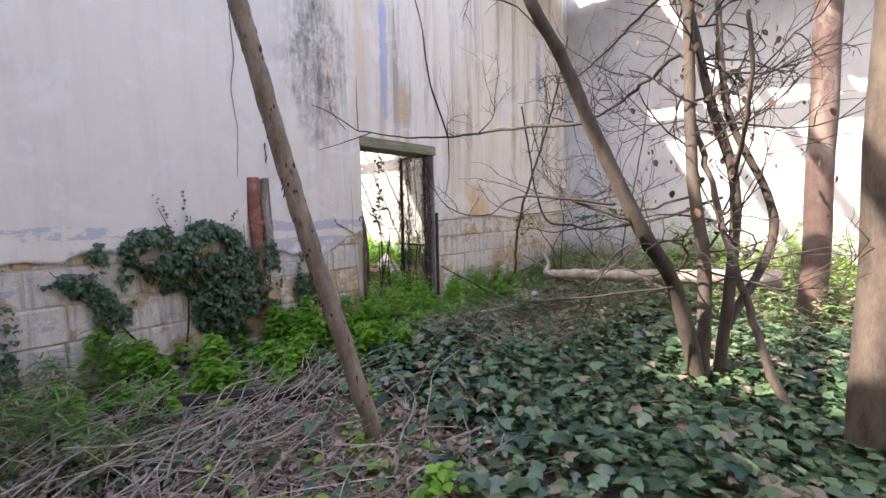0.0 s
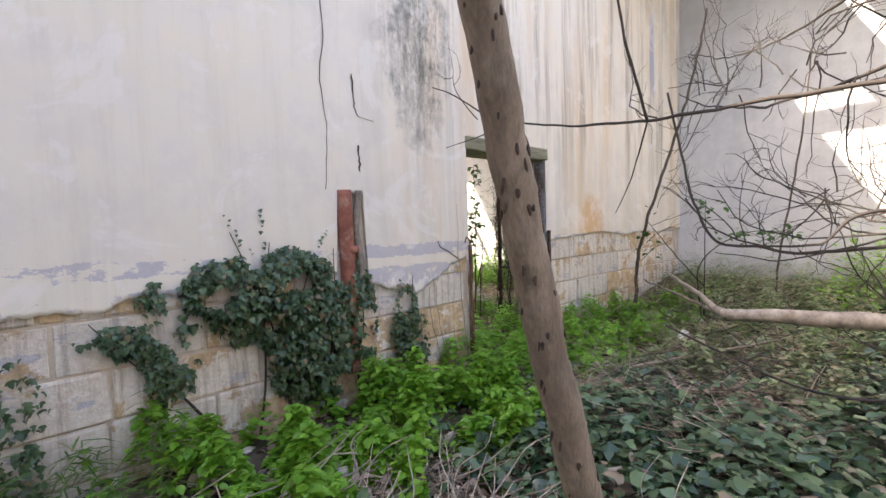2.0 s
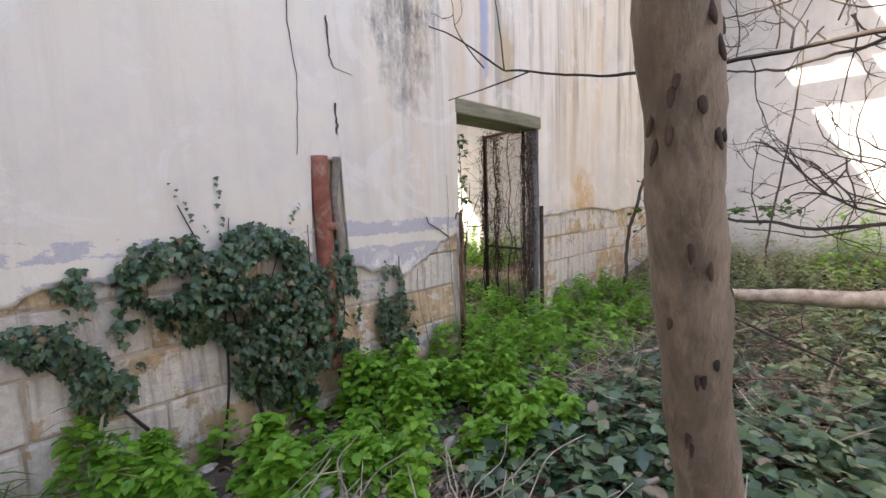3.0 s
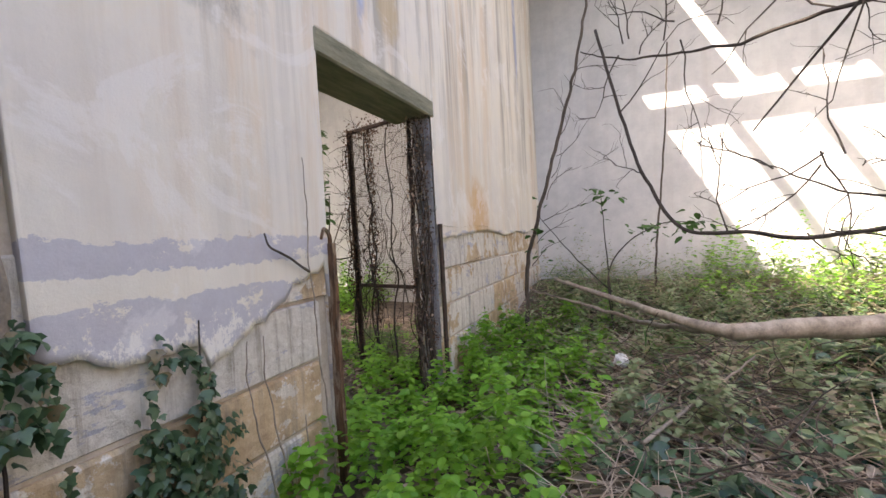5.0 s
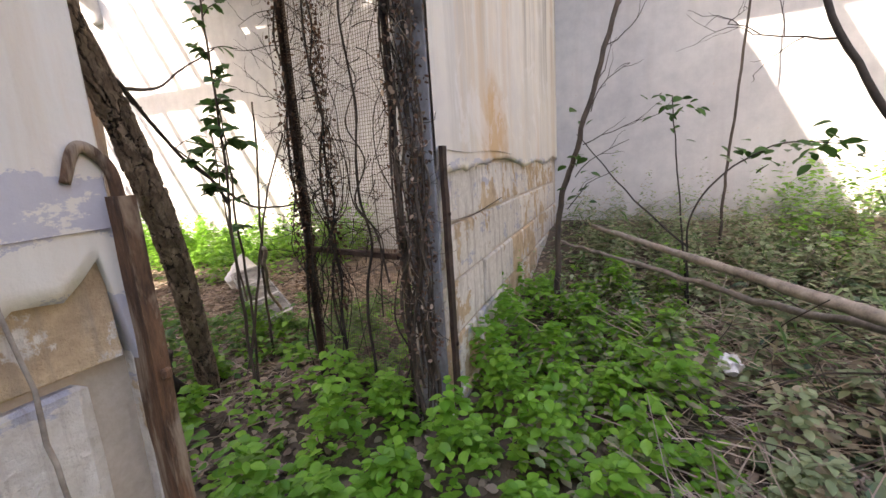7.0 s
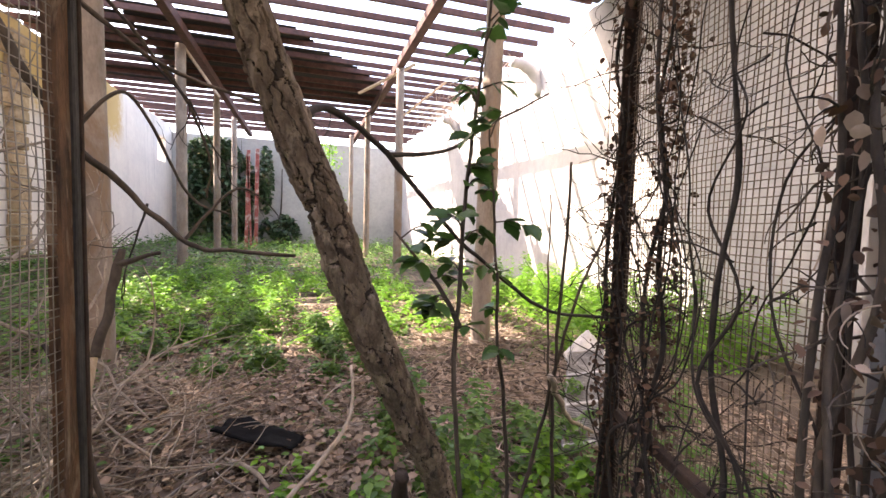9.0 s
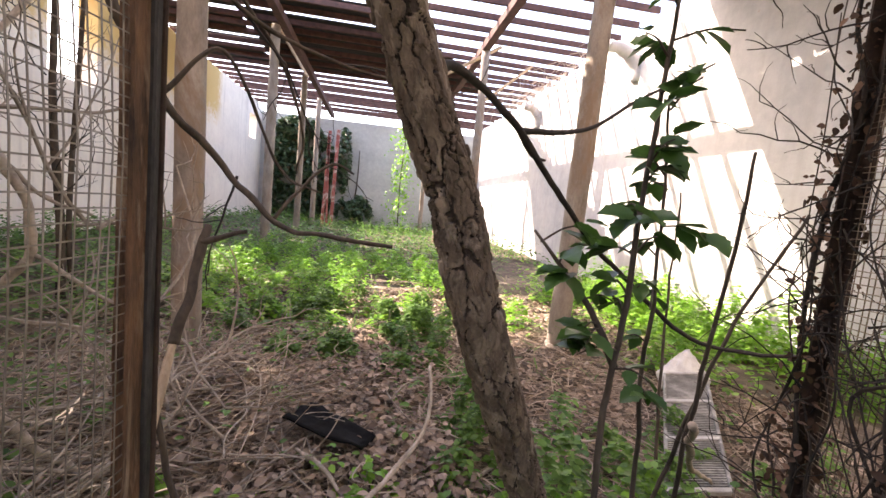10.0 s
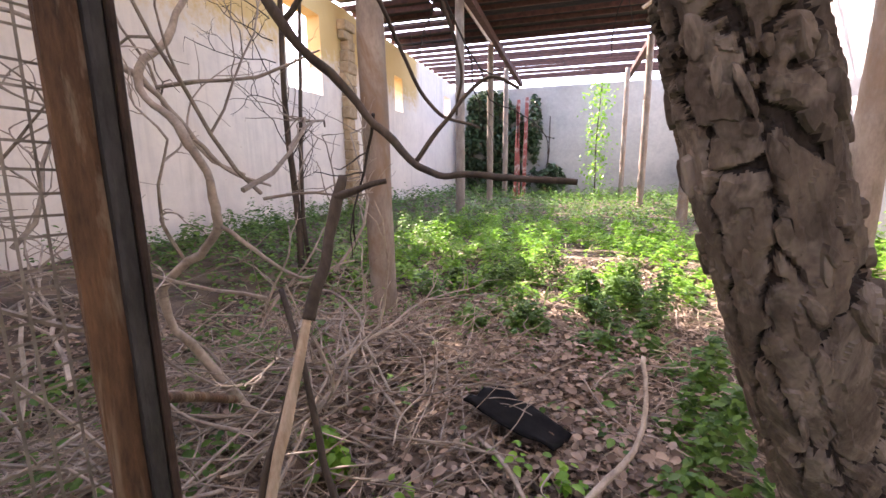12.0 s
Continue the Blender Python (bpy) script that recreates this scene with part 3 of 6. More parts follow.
def grid_wall(name, axis, at, a0, a1, z0, z1, thick, material, label, holes=(), top=None, step=0.25, rough=0.012):
    """An upright wall along x or y with real openings and an uneven top; cells inside a hole are left out."""
    na, nz = max(2, round((a1 - a0) / step)), max(2, round((z1 - z0) / step))
    aa = sorted(set([round(a0 + (a1 - a0) * i / na, 3) for i in range(na + 1)] + [h[k] for h in holes for k in (0, 1)]))
    zz = sorted(set([round(z0 + (z1 - z0) * i / nz, 3) for i in range(nz + 1)] + [h[k] for h in holes for k in (2, 3)]))
    bm = bmesh.new()
    cache = {}

    def vert(i, j, side):
        key = (i, j, side)
        if key not in cache:
            a, z = aa[i], zz[j]
            if top and j == len(zz) - 1:
                z = top(a)
            off = rough * noise.noise(Vector((a * 2, z * 2, 7 + side)))
            d = at + side * thick + off
            cache[key] = bm.verts.new((a, d, z) if axis == "x" else (d, a, z))
        return cache[key]

    full = {}
    for i in range(len(aa) - 1):
        for j in range(len(zz) - 1):
            a, z = (aa[i] + aa[i + 1]) / 2, (zz[j] + zz[j + 1]) / 2
            full[i, j] = not any(h[0] < a < h[1] and h[2] < z < h[3] for h in holes)
    for (i, j), f in full.items():
        if not f:
            continue
        for s in (0, 1):
            q = [vert(i, j, s), vert(i + 1, j, s), vert(i + 1, j + 1, s), vert(i, j + 1, s)]
            bm.faces.new(q if s == 0 else q[::-1])
        for di, dj, p, r in ((-1, 0, (i, j), (i, j + 1)), (1, 0, (i + 1, j), (i + 1, j + 1)), (0, -1, (i, j), (i + 1, j)), (0, 1, (i, j + 1), (i + 1, j + 1))):
            if not full.get((i + di, j + dj), False):
                bm.faces.new([vert(*p, 0), vert(*r, 0), vert(*r, 1), vert(*p, 1)])
    bmesh.ops.recalc_face_normals(bm, faces=bm.faces)
    return wall(name, bm, material, label)


def front_edge(x):
    """Height of the ragged lower edge of the front wall's plaster."""
    n = noise.noise(Vector((x * 1.1, 2.2, 0)))
    e = 1.10 + 0.16 * n + 0.09 * noise.noise(Vector((x * 3.7, 0.7, 0))) + 0.05 * noise.noise(Vector((x * 9, 3, 0))) + 0.025 * noise.noise(Vector((x * 31, 3, 0)))
    if x > -2.7:
        e -= 0.12
    if -2.15 < x < DOOR_L:
        e = 0.86 + 0.36 * (x + 2.15) / 0.73 + 0.05 * noise.noise(Vector((x * 11, 0, 0))) + 0.02 * noise.noise(Vector((x * 33, 0, 0)))
    if x > 0:
        e = 1.30 + 0.10 * n + 0.03 * noise.noise(Vector((x * 12, 3, 0)))
    return e


def build_front_wall():
    core = bmesh.new()
    box(core, -14.0, DOOR_L - 0.004, 0.018, DEPTH, -0.3, 6.5)
    box(core, DOOR_R + 0.004, XR - 0.004, 0.018, DEPTH_R, -0.3, 6.5)
    box(core, DOOR_L - 0.004, DOOR_R + 0.004, 0.03, DEPTH, 2.44, 6.5)
    root = wall("wall_front", core, M_CORE, "tall old front wall of tuff blocks under peeling cream plaster")
    # plaster skins, their lower edges broken off
    def skin(x0, x1, low, z1, y0=-0.018, y1=0.028, pipe=None):
        n = max(2, int((x1 - x0) / 0.03))
        rows = 26
        bm = bmesh.new()
        grid = []
        for i in range(n + 1):
            x = x0 + (x1 - x0) * i / n
            lo = low(x)
            if pipe and pipe[0] < x < pipe[1]:
                lo = max(lo, pipe[2] + 0.03 * noise.noise(Vector((x * 30, 0, 1))))
            col = []
            for j in range(rows + 1):
                z = lo + (z1 - lo) * (j / rows) ** 1.6
                y = y0 + 0.006 * noise.noise(Vector((x * 1.5, z * 1.5, 0))) + 0.003 * noise.noise(Vector((x * 6, z * 6, 4)))
                col.append(bm.verts.new((x, y, z)))
            col.append(bm.verts.new((x, y1, lo)))
            grid.append(col)
        for i in range(n):
            for j in range(rows):
                bm.faces.new((grid[i][j], grid[i + 1][j], grid[i + 1][j + 1], grid[i][j + 1]))
            bm.faces.new((grid[i][-1], grid[i + 1][-1], grid[i + 1][0], grid[i][0]))
        return bm
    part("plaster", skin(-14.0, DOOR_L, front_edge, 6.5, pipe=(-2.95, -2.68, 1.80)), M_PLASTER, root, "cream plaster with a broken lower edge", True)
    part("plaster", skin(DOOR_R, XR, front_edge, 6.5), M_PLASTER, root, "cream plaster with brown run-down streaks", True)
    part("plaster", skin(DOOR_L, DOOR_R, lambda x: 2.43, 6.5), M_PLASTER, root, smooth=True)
    # plaster of the reveals and of the inner face
    part("reveal", boxed(DOOR_L - 0.004, DOOR_L + 0.012, -0.005, DEPTH, 0.0, 2.28, 0.004), M_BLOCK, root)
    part("reveal", boxed(DOOR_R - 0.012, DOOR_R + 0.004, -0.005, DEPTH_R, 0.0, 2.28, 0.004), M_REVEAL, root, "dark blotched grey plaster reveal")
    inner = bmesh.new()
    box(inner, XL, DOOR_L - 0.004, DEPTH, DEPTH + 0.02, 0, 5.9)
    box(inner, DOOR_R + 0.004, XR - 0.02, DEPTH_R, DEPTH_R + 0.02, 0, 5.9)
    box(inner, DOOR_L, DOOR_R, DEPTH, DEPTH + 0.02, 2.44, 5.9)
    part("inner_plaster", inner, M_WALL_L, root)
    lint = boxed(DOOR_L - 0.01, DOOR_R + 0.05, -0.03, DEPTH + 0.01, 2.295, 2.435, 0.012)
    part("lintel", lint, M_LINTEL, root, "weathered mossy lintel beam")
    # cracks: thin dark slivers of missing plaster
    def crack(pts, w):
        path = smooth_path([(x, -0.021, z) for x, z in pts], 26)
        vs, fs = [], []
        for i, p in enumerate(path):
            q = w * (0.5 + abs(noise.noise(p * 14)))
            jx = 0.012 * noise.noise(p * 30)
            vs += [(p.x + jx - q, -0.024, p.z), (p.x + jx + q, -0.024, p.z), (p.x + jx, -0.012, p.z)]
            if i:
                o = len(vs) - 6
                fs += [(o, o + 1, o + 4, o + 3), (o + 1, o + 2, o + 5, o + 4), (o + 2, o, o + 3, o + 5)]
        part("crack", mesh_of("crack", vs, fs, M_BARK), M_BARK, root)
    crack([(-3.02, 1.82), (-2.99, 2.3), (-3.03, 2.7), (-2.99, 3.1), (-3.05, 4.2)], 0.0035)
    crack([(-2.70, 2.44), (-2.73, 2.52), (-2.75, 2.78)], 0.008)
    crack([(-2.70, 2.44), (-2.55, 2.42)], 0.003)
    crack([(-2.70, 1.98), (-2.71, 2.2)], 0.008)
    crack([(-1.78, 1.245), (-1.43, 1.25)], 0.006)
    crack([(0.02, 1.40), (0.5, 1.385), (1.0, 1.40), (1.6, 1.38)], 0.005)
    crack([(0.02, 1.06), (0.5, 1.03), (1.2, 1.07)], 0.006)
    return root


WALL_FRONT = build_front_wall()
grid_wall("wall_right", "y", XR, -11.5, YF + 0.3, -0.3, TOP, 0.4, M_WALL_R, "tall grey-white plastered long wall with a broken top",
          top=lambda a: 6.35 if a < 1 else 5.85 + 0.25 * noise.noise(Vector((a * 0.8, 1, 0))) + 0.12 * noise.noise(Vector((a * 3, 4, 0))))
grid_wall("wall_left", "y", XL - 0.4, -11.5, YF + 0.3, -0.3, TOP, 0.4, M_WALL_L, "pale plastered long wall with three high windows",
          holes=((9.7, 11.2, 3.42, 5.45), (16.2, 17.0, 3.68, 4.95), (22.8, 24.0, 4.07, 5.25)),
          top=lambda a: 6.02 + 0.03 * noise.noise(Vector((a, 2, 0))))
grid_wall("wall_far", "x", YF, XL, XR - 0.001, -0.3, TOP, 0.4, M_WALL_FAR, "grey weathered end wall partly hidden by ivy",
          top=lambda a: 5.6 + 0.1 * noise.noise(Vector((a, 2, 0))))
grid_wall("wall_back", "x", -11.9, XL, XR, -0.3, TOP, 0.4, M_BACK, "plain plastered rear wall")


def tuff_blocks():
    """Courses of lime-washed tuff blocks below the plaster of the front wall."""
    rng = random.Random(4)
    shapes = []
    for k in range(6):
        L = 0.58 + 0.09 * k
        bm = bmesh.new()
        box(bm, -L / 2 + 0.006, L / 2 - 0.006, -0.045, 0.045, -0.149, 0.149, 0.012)
        bmesh.ops.subdivide_edges(bm, edges=[e for e in bm.edges if e.calc_length() > 0.2], cuts=1)
        for v in bm.verts:
            v.co += Vector((rng.uniform(-1, 1) * 0.004, rng.uniform(-1, 1) * 0.004, rng.uniform(-1, 1) * 0.004))
        shapes.append((L, bm_mesh("tuff_block", bm, M_BLOCK)))
    for z in (-0.07, 0.24, 0.55, 0.86, 1.17):
        for lo, hi in ((-7.2, DOOR_L), (DOOR_R, XR)):
            x = lo + (rng.uniform(0, 0.25) if lo < -5 else 0)
            while x < hi - 0.2:
                room = hi - x
                fit = [s for s in shapes if s[0] <= room + 0.01]
                if not fit:
                    break
                L, me = rng.choice(fit)
                ob = new("tuff_block", me)
                ob.parent = WALL_FRONT
                ob.location = (x + L / 2, 0.045 + rng.uniform(-0.008, 0.012), z + 0.005)
                ob.scale = ((room / L) if room - L < 0.2 else 1, 1, 1)
                x += room if room - L < 0.2 else L


# ---- roof: purlins on long beams, boards only in places ----
def build_roof():
    root = thing("roof_frame", "ruined roof of red-brown purlins and dark rotten boards, half open", "roof", kind="structure")
    rng = random.Random(9)
    shape = boxed(-0.5, 0.5, -0.035, 0.035, -0.07, 0.07, 0.006)
    me = bm_mesh("purlin", shape, M_PURLIN)
    y = 0.9
    while y < YF:
        ob = new("purlin", me)
        ob.parent = root
        ob.matrix_basis = Matrix.LocRotScale(((XL + XR) / 2, y, 6.12 + rng.uniform(-0.03, 0.03)), Euler((0, radians(rng.uniform(-0.25, 0.25)), radians(rng.uniform(-0.3, 0.3)))), (XR - XL + 0.3, 1, 1))
        y += rng.uniform(0.66, 0.8)
    y = -1.15
    while y > -11:
        ob = new("purlin", me)
        ob.parent = root
        ob.matrix_basis = Matrix.LocRotScale(((XL + XR) / 2, y, 6.12), Euler((0, 0, 0)), (XR - XL + 0.3, 1.6, 1))
        y -= 1.02
    for x in (-3.7, 1.66):
        for y0, y1 in ((DEPTH + 0.03, YF), (-11.4, -0.03)):
            part("long_beam", boxed(x - 0.1, x + 0.1, y0, y1, 5.82, 6.04, 0.01), M_PURLIN, root)
    # boarding over the left middle, with slits; unseen near-end boards laid to block sun
    def boards(x0, x1, y0, y1, gap, edge=None):
        bm = bmesh.new()
        y = y0
        while y < y1:
            w = rng.uniform(0.16, 0.24)
            if rng.random() > gap:
                a, b = x0 + rng.uniform(0, 0.1), (edge(y) if edge else x1) - rng.uniform(0, 0.35)
                box(bm, a, b, y, y + w - 0.012, 6.2 + rng.uniform(0, 0.02), 6.235)
            y += w
        part("roof_boards", bm, M_BOARD, root, "dark rotten roof boards, some unseen and laid to block sun")
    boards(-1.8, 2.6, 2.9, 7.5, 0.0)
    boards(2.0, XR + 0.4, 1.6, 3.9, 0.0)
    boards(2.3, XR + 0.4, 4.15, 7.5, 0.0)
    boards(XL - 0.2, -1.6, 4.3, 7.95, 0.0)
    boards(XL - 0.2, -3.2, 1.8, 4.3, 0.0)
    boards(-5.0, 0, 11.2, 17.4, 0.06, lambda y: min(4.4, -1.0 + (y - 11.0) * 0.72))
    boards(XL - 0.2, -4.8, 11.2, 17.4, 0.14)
    # unseen yard boards, laid to shade the long wall's upper part
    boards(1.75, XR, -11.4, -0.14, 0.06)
    # broken hanging boards and rafters
    for a, b, r in (((-2.6, 9.0, 6.0), (-2.9, 8.5, 5.3), 0.03), ((2.1, 11.9, 6.0), (0.6, 12.6, 5.2), 0.035), ((3.4, 13, 6.0), (2.2, 13.8, 5.0), 0.03), ((-3.9, 12.6, 5.9), (-3.0, 12.2, 4.6), 0.035)):
        d = Vector(b) - Vector(a)
        m = Matrix.Translation(Vector(a) + d / 2) @ d.to_track_quat("X", "Z").to_matrix().to_4x4()
        bm = bmesh.new()
        box(bm, -d.length / 2, d.length / 2, -r * 1.8, r * 1.8, -r * 0.5, r * 0.5, 0.004, m)
        part("hanging_board", bm, M_PALEWOOD, root, "broken hanging board")


build_roof()


def wall_rib(y, z, reach):
    """The stump of a broken arch standing out of the long wall."""
    root = thing("arch_stump", "broken plastered arch stump on the long wall", "arch")
    path = smooth_path([(XR + 0.05, y, z - 0.5), (XR - 0.1, y, z - 0.1), (XR - reach * 0.5, y, z + 0.12), (XR - reach, y, z + 0.18)], 20)
    v, f = tube(path, 0.17, 0.12, 10, 0.35, 3)
    part("stump", mesh_of("stump", v, f, M_WALL_R, True), M_WALL_R, root)


wall_rib(9.3, 5.25, 0.75)
wall_rib(15.2, 5.2, 0.6)


def wall_pier(y):
    """A crumbling tuff pier built against the left wall."""
    root = thing("wall_pier", "crumbling ochre tuff pier against the windowed wall", "pier", at=(XL, y, 0))
    rp = random.Random(3)
    z = 0.0
    while z < 5.6:
        hh = rp.uniform(0.24, 0.34)
        w, d = rp.uniform(0.42, 0.56), rp.uniform(0.16, 0.3)
        part("tuff_stone", boxed(0.0, d, -w / 2 + rp.uniform(-0.06, 0.06), w / 2, z, z + hh - 0.012, 0.025), M_TUFF, root)
        z += hh


wall_pier(12.4)


def pillar(x, y, r, lean=0.0, material=None, label="round lime-washed hall pillar with stained foot"):
    z = ground_z(x, y) - 0.1
    root = thing("pillar", label, "pillar", "pillars of the hall", "", (x, y, z))
    n = 26
    path = [Vector((lean * i / n, 0.006 * math.sin(i), (5.84 - z) * i / n)) for i in range(n + 1)]
    v, f = tube(path, r, r * 0.94, 20, 0.05, x * 3)
    part("shaft", mesh_of("shaft", v, f, material or M_PILLAR, True), M_PILLAR, root)
    if y > 0:
        v, f = tube([Vector((0, 0, 0)), Vector((0, 0, 0.12)), Vector((0, 0, 0.15))], r * 1.2, r * 1.08, 20, 0.1, y)
        part("foot", mesh_of("foot", v, f, M_PILLAR, True), M_PILLAR, root, "rough mortar foot")
    return root


for px, py, pr, lean in ((-2.45, 3.9, 0.115, -0.08), (-3.9, 12.4, 0.13, 0), (-3.9, 17.0, 0.12, 0), (-3.85, 20.6, 0.12, 0), (1.27, 4.65, 0.12, 0.1),
                         (1.68, 11.9, 0.12, 0), (1.5, 17.3, 0.12, 0), (1.35, 22.3, 0.11, 0)):
    pillar(px, py, pr, lean)
pillar(1.45, -4.55, 0.13, 0.0, M_REDPILLAR, "rust-red round pillar standing in ivy")
pillar(-1.78, -4.82, 0.09, 0.02, M_BARK, "slim grey-brown round post standing in ivy")


def red_frame(x, y):
    """Three flaking red upright planks by the far pillars."""
    root = thing("red_planks", "bundle of flaking red and white upright planks", "planks", at=(x, y, ground_z(x, y)))
    for i, (dx, h, w, tilt) in enumerate(((0, 4.6, 0.14, 1.5), (0.22, 4.4, 0.1, -2), (0.42, 4.7, 0.16, 1))):
        bm = bmesh.new()
        box(bm, dx - w / 2, dx + w / 2, -0.04, 0.04, 0, h, 0.008, pose(0, 0, 0, 0, tilt, 0))
        part("plank", bm, M_REDPAINT, root)


red_frame(-3.5, 21.5)

# ---- doorway: two wire-mesh gate leaves, both swung inward ----


def gate_leaf(hinge, free, z0, z1, pitch, wire_mat, frame_mat, label, stile=0.045, lean=0.0):
    d = Vector((free[0] - hinge[0], free[1] - hinge[1], 0))
    w = d.length
    a = math.degrees(math.atan2(d.y, d.x))
    root = thing("mesh_gate_leaf", label, "gate", "leaves of the mesh gate")
    root.matrix_basis = pose(hinge[0], hinge[1], z0, 0, lean, a)
    h = z1 - z0

    def angle_iron(x0, x1, flip):
        bm = bmesh.new()
        n = 24
        for i in range(n):
            za, zb = h * i / n, h * (i + 1) / n
            box(bm, x0, x1, -0.004, 0.004, za, zb)
            box(bm, (x0 if flip else x1 - 0.006), (x0 + 0.006 if flip else x1), 0.004, 0.04, za, zb)
        bmesh.ops.remove_doubles(bm, verts=bm.verts, dist=0.0005)
        for v in bm.verts:
            v.co += Vector((0.0022 * noise.noise(v.co * 25), 0.003 * noise.noise(v.co * 21 + Vector((5, 0, 0))), 0))
        return bm
    part("stile", angle_iron(w - stile * 0.78, w - 0.005, False), frame_mat, root, "rust-scaled angle-iron stile")
    # dark strip added to stand for the angle iron's dark second side
    part("dark_side_strip", boxed(w - 0.004, w + 0.012, -0.012, 0.012, 0.0, h, 0.003), M_STEEL, root, "dark grey strip standing for the stile's second side")
    part("lip", boxed(w + 0.012, w + 0.019, -0.016, 0.014, 0.0, h, 0.002), M_DARKRUST, root, "dark rusted lip")
    part("stile", angle_iron(0, stile * 0.8, True), frame_mat, root)
    for z in (0.0, 0.5 * h - 0.35, h - 0.04):
        part("rail", boxed(stile * 0.8, w - stile, -0.003, 0.03, z, z + 0.03, 0.003), frame_mat, root)
    rng = random.Random(int(w * 100))
    vs, fs = [], []

    def wire(p, q, r):
        n = 10
        ax = (q - p).normalized()
        s = Vector((0, 1, 0))
        u = ax.cross(s)
        for i in range(n + 1):
            c = p + (q - p) * (i / n)
            c = c + Vector((0.004 * noise.noise(c * 7), 0.022 * noise.noise(Vector((c.x * 3, 1, c.z * 3))) * math.sin(math.pi * min(1, c.x / w)), 0.004 * noise.noise(c * 6 + Vector((9, 0, 0)))))
            o = len(vs)
            for g in range(3):
                t = 2.094 * g
                vs.append(c + (s * math.cos(t) + u * math.sin(t)) * r)
            if i:
                for g in range(3):
                    fs.append((o - 3 + g, o - 3 + (g + 1) % 3, o + (g + 1) % 3, o + g))
    x = stile * 0.8
    while x < w - stile * 0.5:
        wire(Vector((x, 0.006, 0.02)), Vector((x + rng.uniform(-0.004, 0.004), 0.006, h - 0.02)), 0.0014)
        x += pitch
    z = 0.02
    while z < h - 0.02:
        wire(Vector((stile * 0.5, 0.008, z)), Vector((w - stile * 0.5, 0.008, z + rng.uniform(-0.004, 0.004))), 0.0014)
        z += pitch
    part("wire_mesh", mesh_of("wire_mesh", vs, fs, wire_mat), wire_mat, root, "sagging woven wire mesh")
    return root


gate_leaf((-1.405, 0.14), (-1.29, 0.80), 0.06, 2.2, 0.021, M_PALEWIRE, M_RUST, "rusted angle-iron gate leaf with pale wire mesh, swung inward")
gate_leaf((0.01, 0.18), (0.20, 0.93), 0.08, 2.36, 0.017, M_WIRE, M_DARKRUST, "black-rusted gate leaf with fine wire mesh, overgrown by dead vines", 0.05)


def iron_strip(name, x, y, z0, z1, w, t, material, label, hook=False):
    root = thing(name, label, "iron strip", at=(x, y, z0))
    n = 22
    bm = bmesh.new()
    h = z1 - z0
    for i in range(n):
        box(bm, -w / 2, w / 2, -t / 2, t / 2, h * i / n, h * (i + 1) / n)
    bmesh.ops.remove_doubles(bm, verts=bm.verts, dist=0.0005)
    for v in bm.verts:
        v.co += Vector((0.004 * noise.noise(v.co * 9 + Vector((x, 0, 0))), 0.004 * noise.noise(v.co * 11), 0))
    strip = part("strip", bm, material, root)
    if hook:
        limb("curl", [(0, 0, h - 0.02), (-0.01, 0, h + 0.05), (-0.045, 0, h + 0.075), (-0.07, 0, h + 0.02)], 0.012, 0.008, material, root, sides=6)
    for z in (0.25, 0.75):
        part("bolt", boxed(-0.01, 0.01, -t / 2 - 0.012, -t / 2, z * h, z * h + 0.02, 0.004), material, strip)


iron_strip("jamb_iron", DOOR_L + 0.012, -0.026, 0.02, 1.30, 0.028, 0.05, M_RUST, "rusted iron edge strip bent loose from the jamb", True)
iron_strip("door_iron", DOOR_R + 0.02, -0.042, 0.1, 1.41, 0.05, 0.02, M_DARKRUST, "dark rusted iron strip on the jamb")


def drain_pipe():
    root = thing("drain_pipe", "broken red clay drain pipe exposed in the wall", "pipe", at=(-2.86, 0.0, 0.3))
    path = [Vector((0.03 * (1 - i / 30), -0.012, 1.52 * i / 30)) for i in range(31)]
    v, f = tube(path, 0.062, 0.064, 18, 0.05, 3)
    part("pipe", mesh_of("pipe", v, f, M_PIPE, True), M_PIPE, root)
    path = [Vector((0.115 + 0.02 * math.sin(i * 0.4), -0.02, 0.75 + 0.77 * i / 20)) for i in range(21)]
    v, f = tube(path, 0.034, 0.030, 12, 0.25, 8)
    part("side_pipe", mesh_of("side_pipe", v, f, M_GREYWOOD, True), M_GREYWOOD, root, "cracked grey side pipe")
    v, f = tube([Vector((0.04, -0.012, 1.0)), Vector((0.04, -0.012, 1.06))], 0.07, 0.07, 18)
    part("collar", mesh_of("collar", v, f, M_PIPE, True), M_PIPE, root)


drain_pipe()

# ---- trees and dead wood outside ----


def tree(name, label, base, category="tree"):
    return thing(name, label, category, at=(0, 0, 0))


t1 = tree("leaning_tree", "slim leaning grey-brown tree with pitted bark", None)
limb("trunk", [(-3.36, -2.62, -0.1), (-3.42, -2.6, 0.15), (-3.66, -2.56, 0.98), (-3.8, -2.555, 1.43), (-3.93, -2.56, 1.9), (-4.08, -2.58, 2.42), (-4.3, -2.6, 3.3), (-4.45, -2.6, 4.6)],
     0.054, 0.038, M_TRUNK, t1, sides=24, steps=150, rough=0.10, seed=2, plates=0.0035)
rng = random.Random(21)
trunk1 = smooth_path([(-3.42, -2.6, 0.15), (-3.66, -2.56, 0.98), (-3.8, -2.555, 1.43), (-3.93, -2.56, 1.9), (-4.08, -2.58, 2.42)], 120)
scar = bmesh.new()
bmesh.ops.create_icosphere(scar, subdivisions=2, radius=1.0)
scar = bm_mesh("bark_scar", scar, M_DARKRUST)
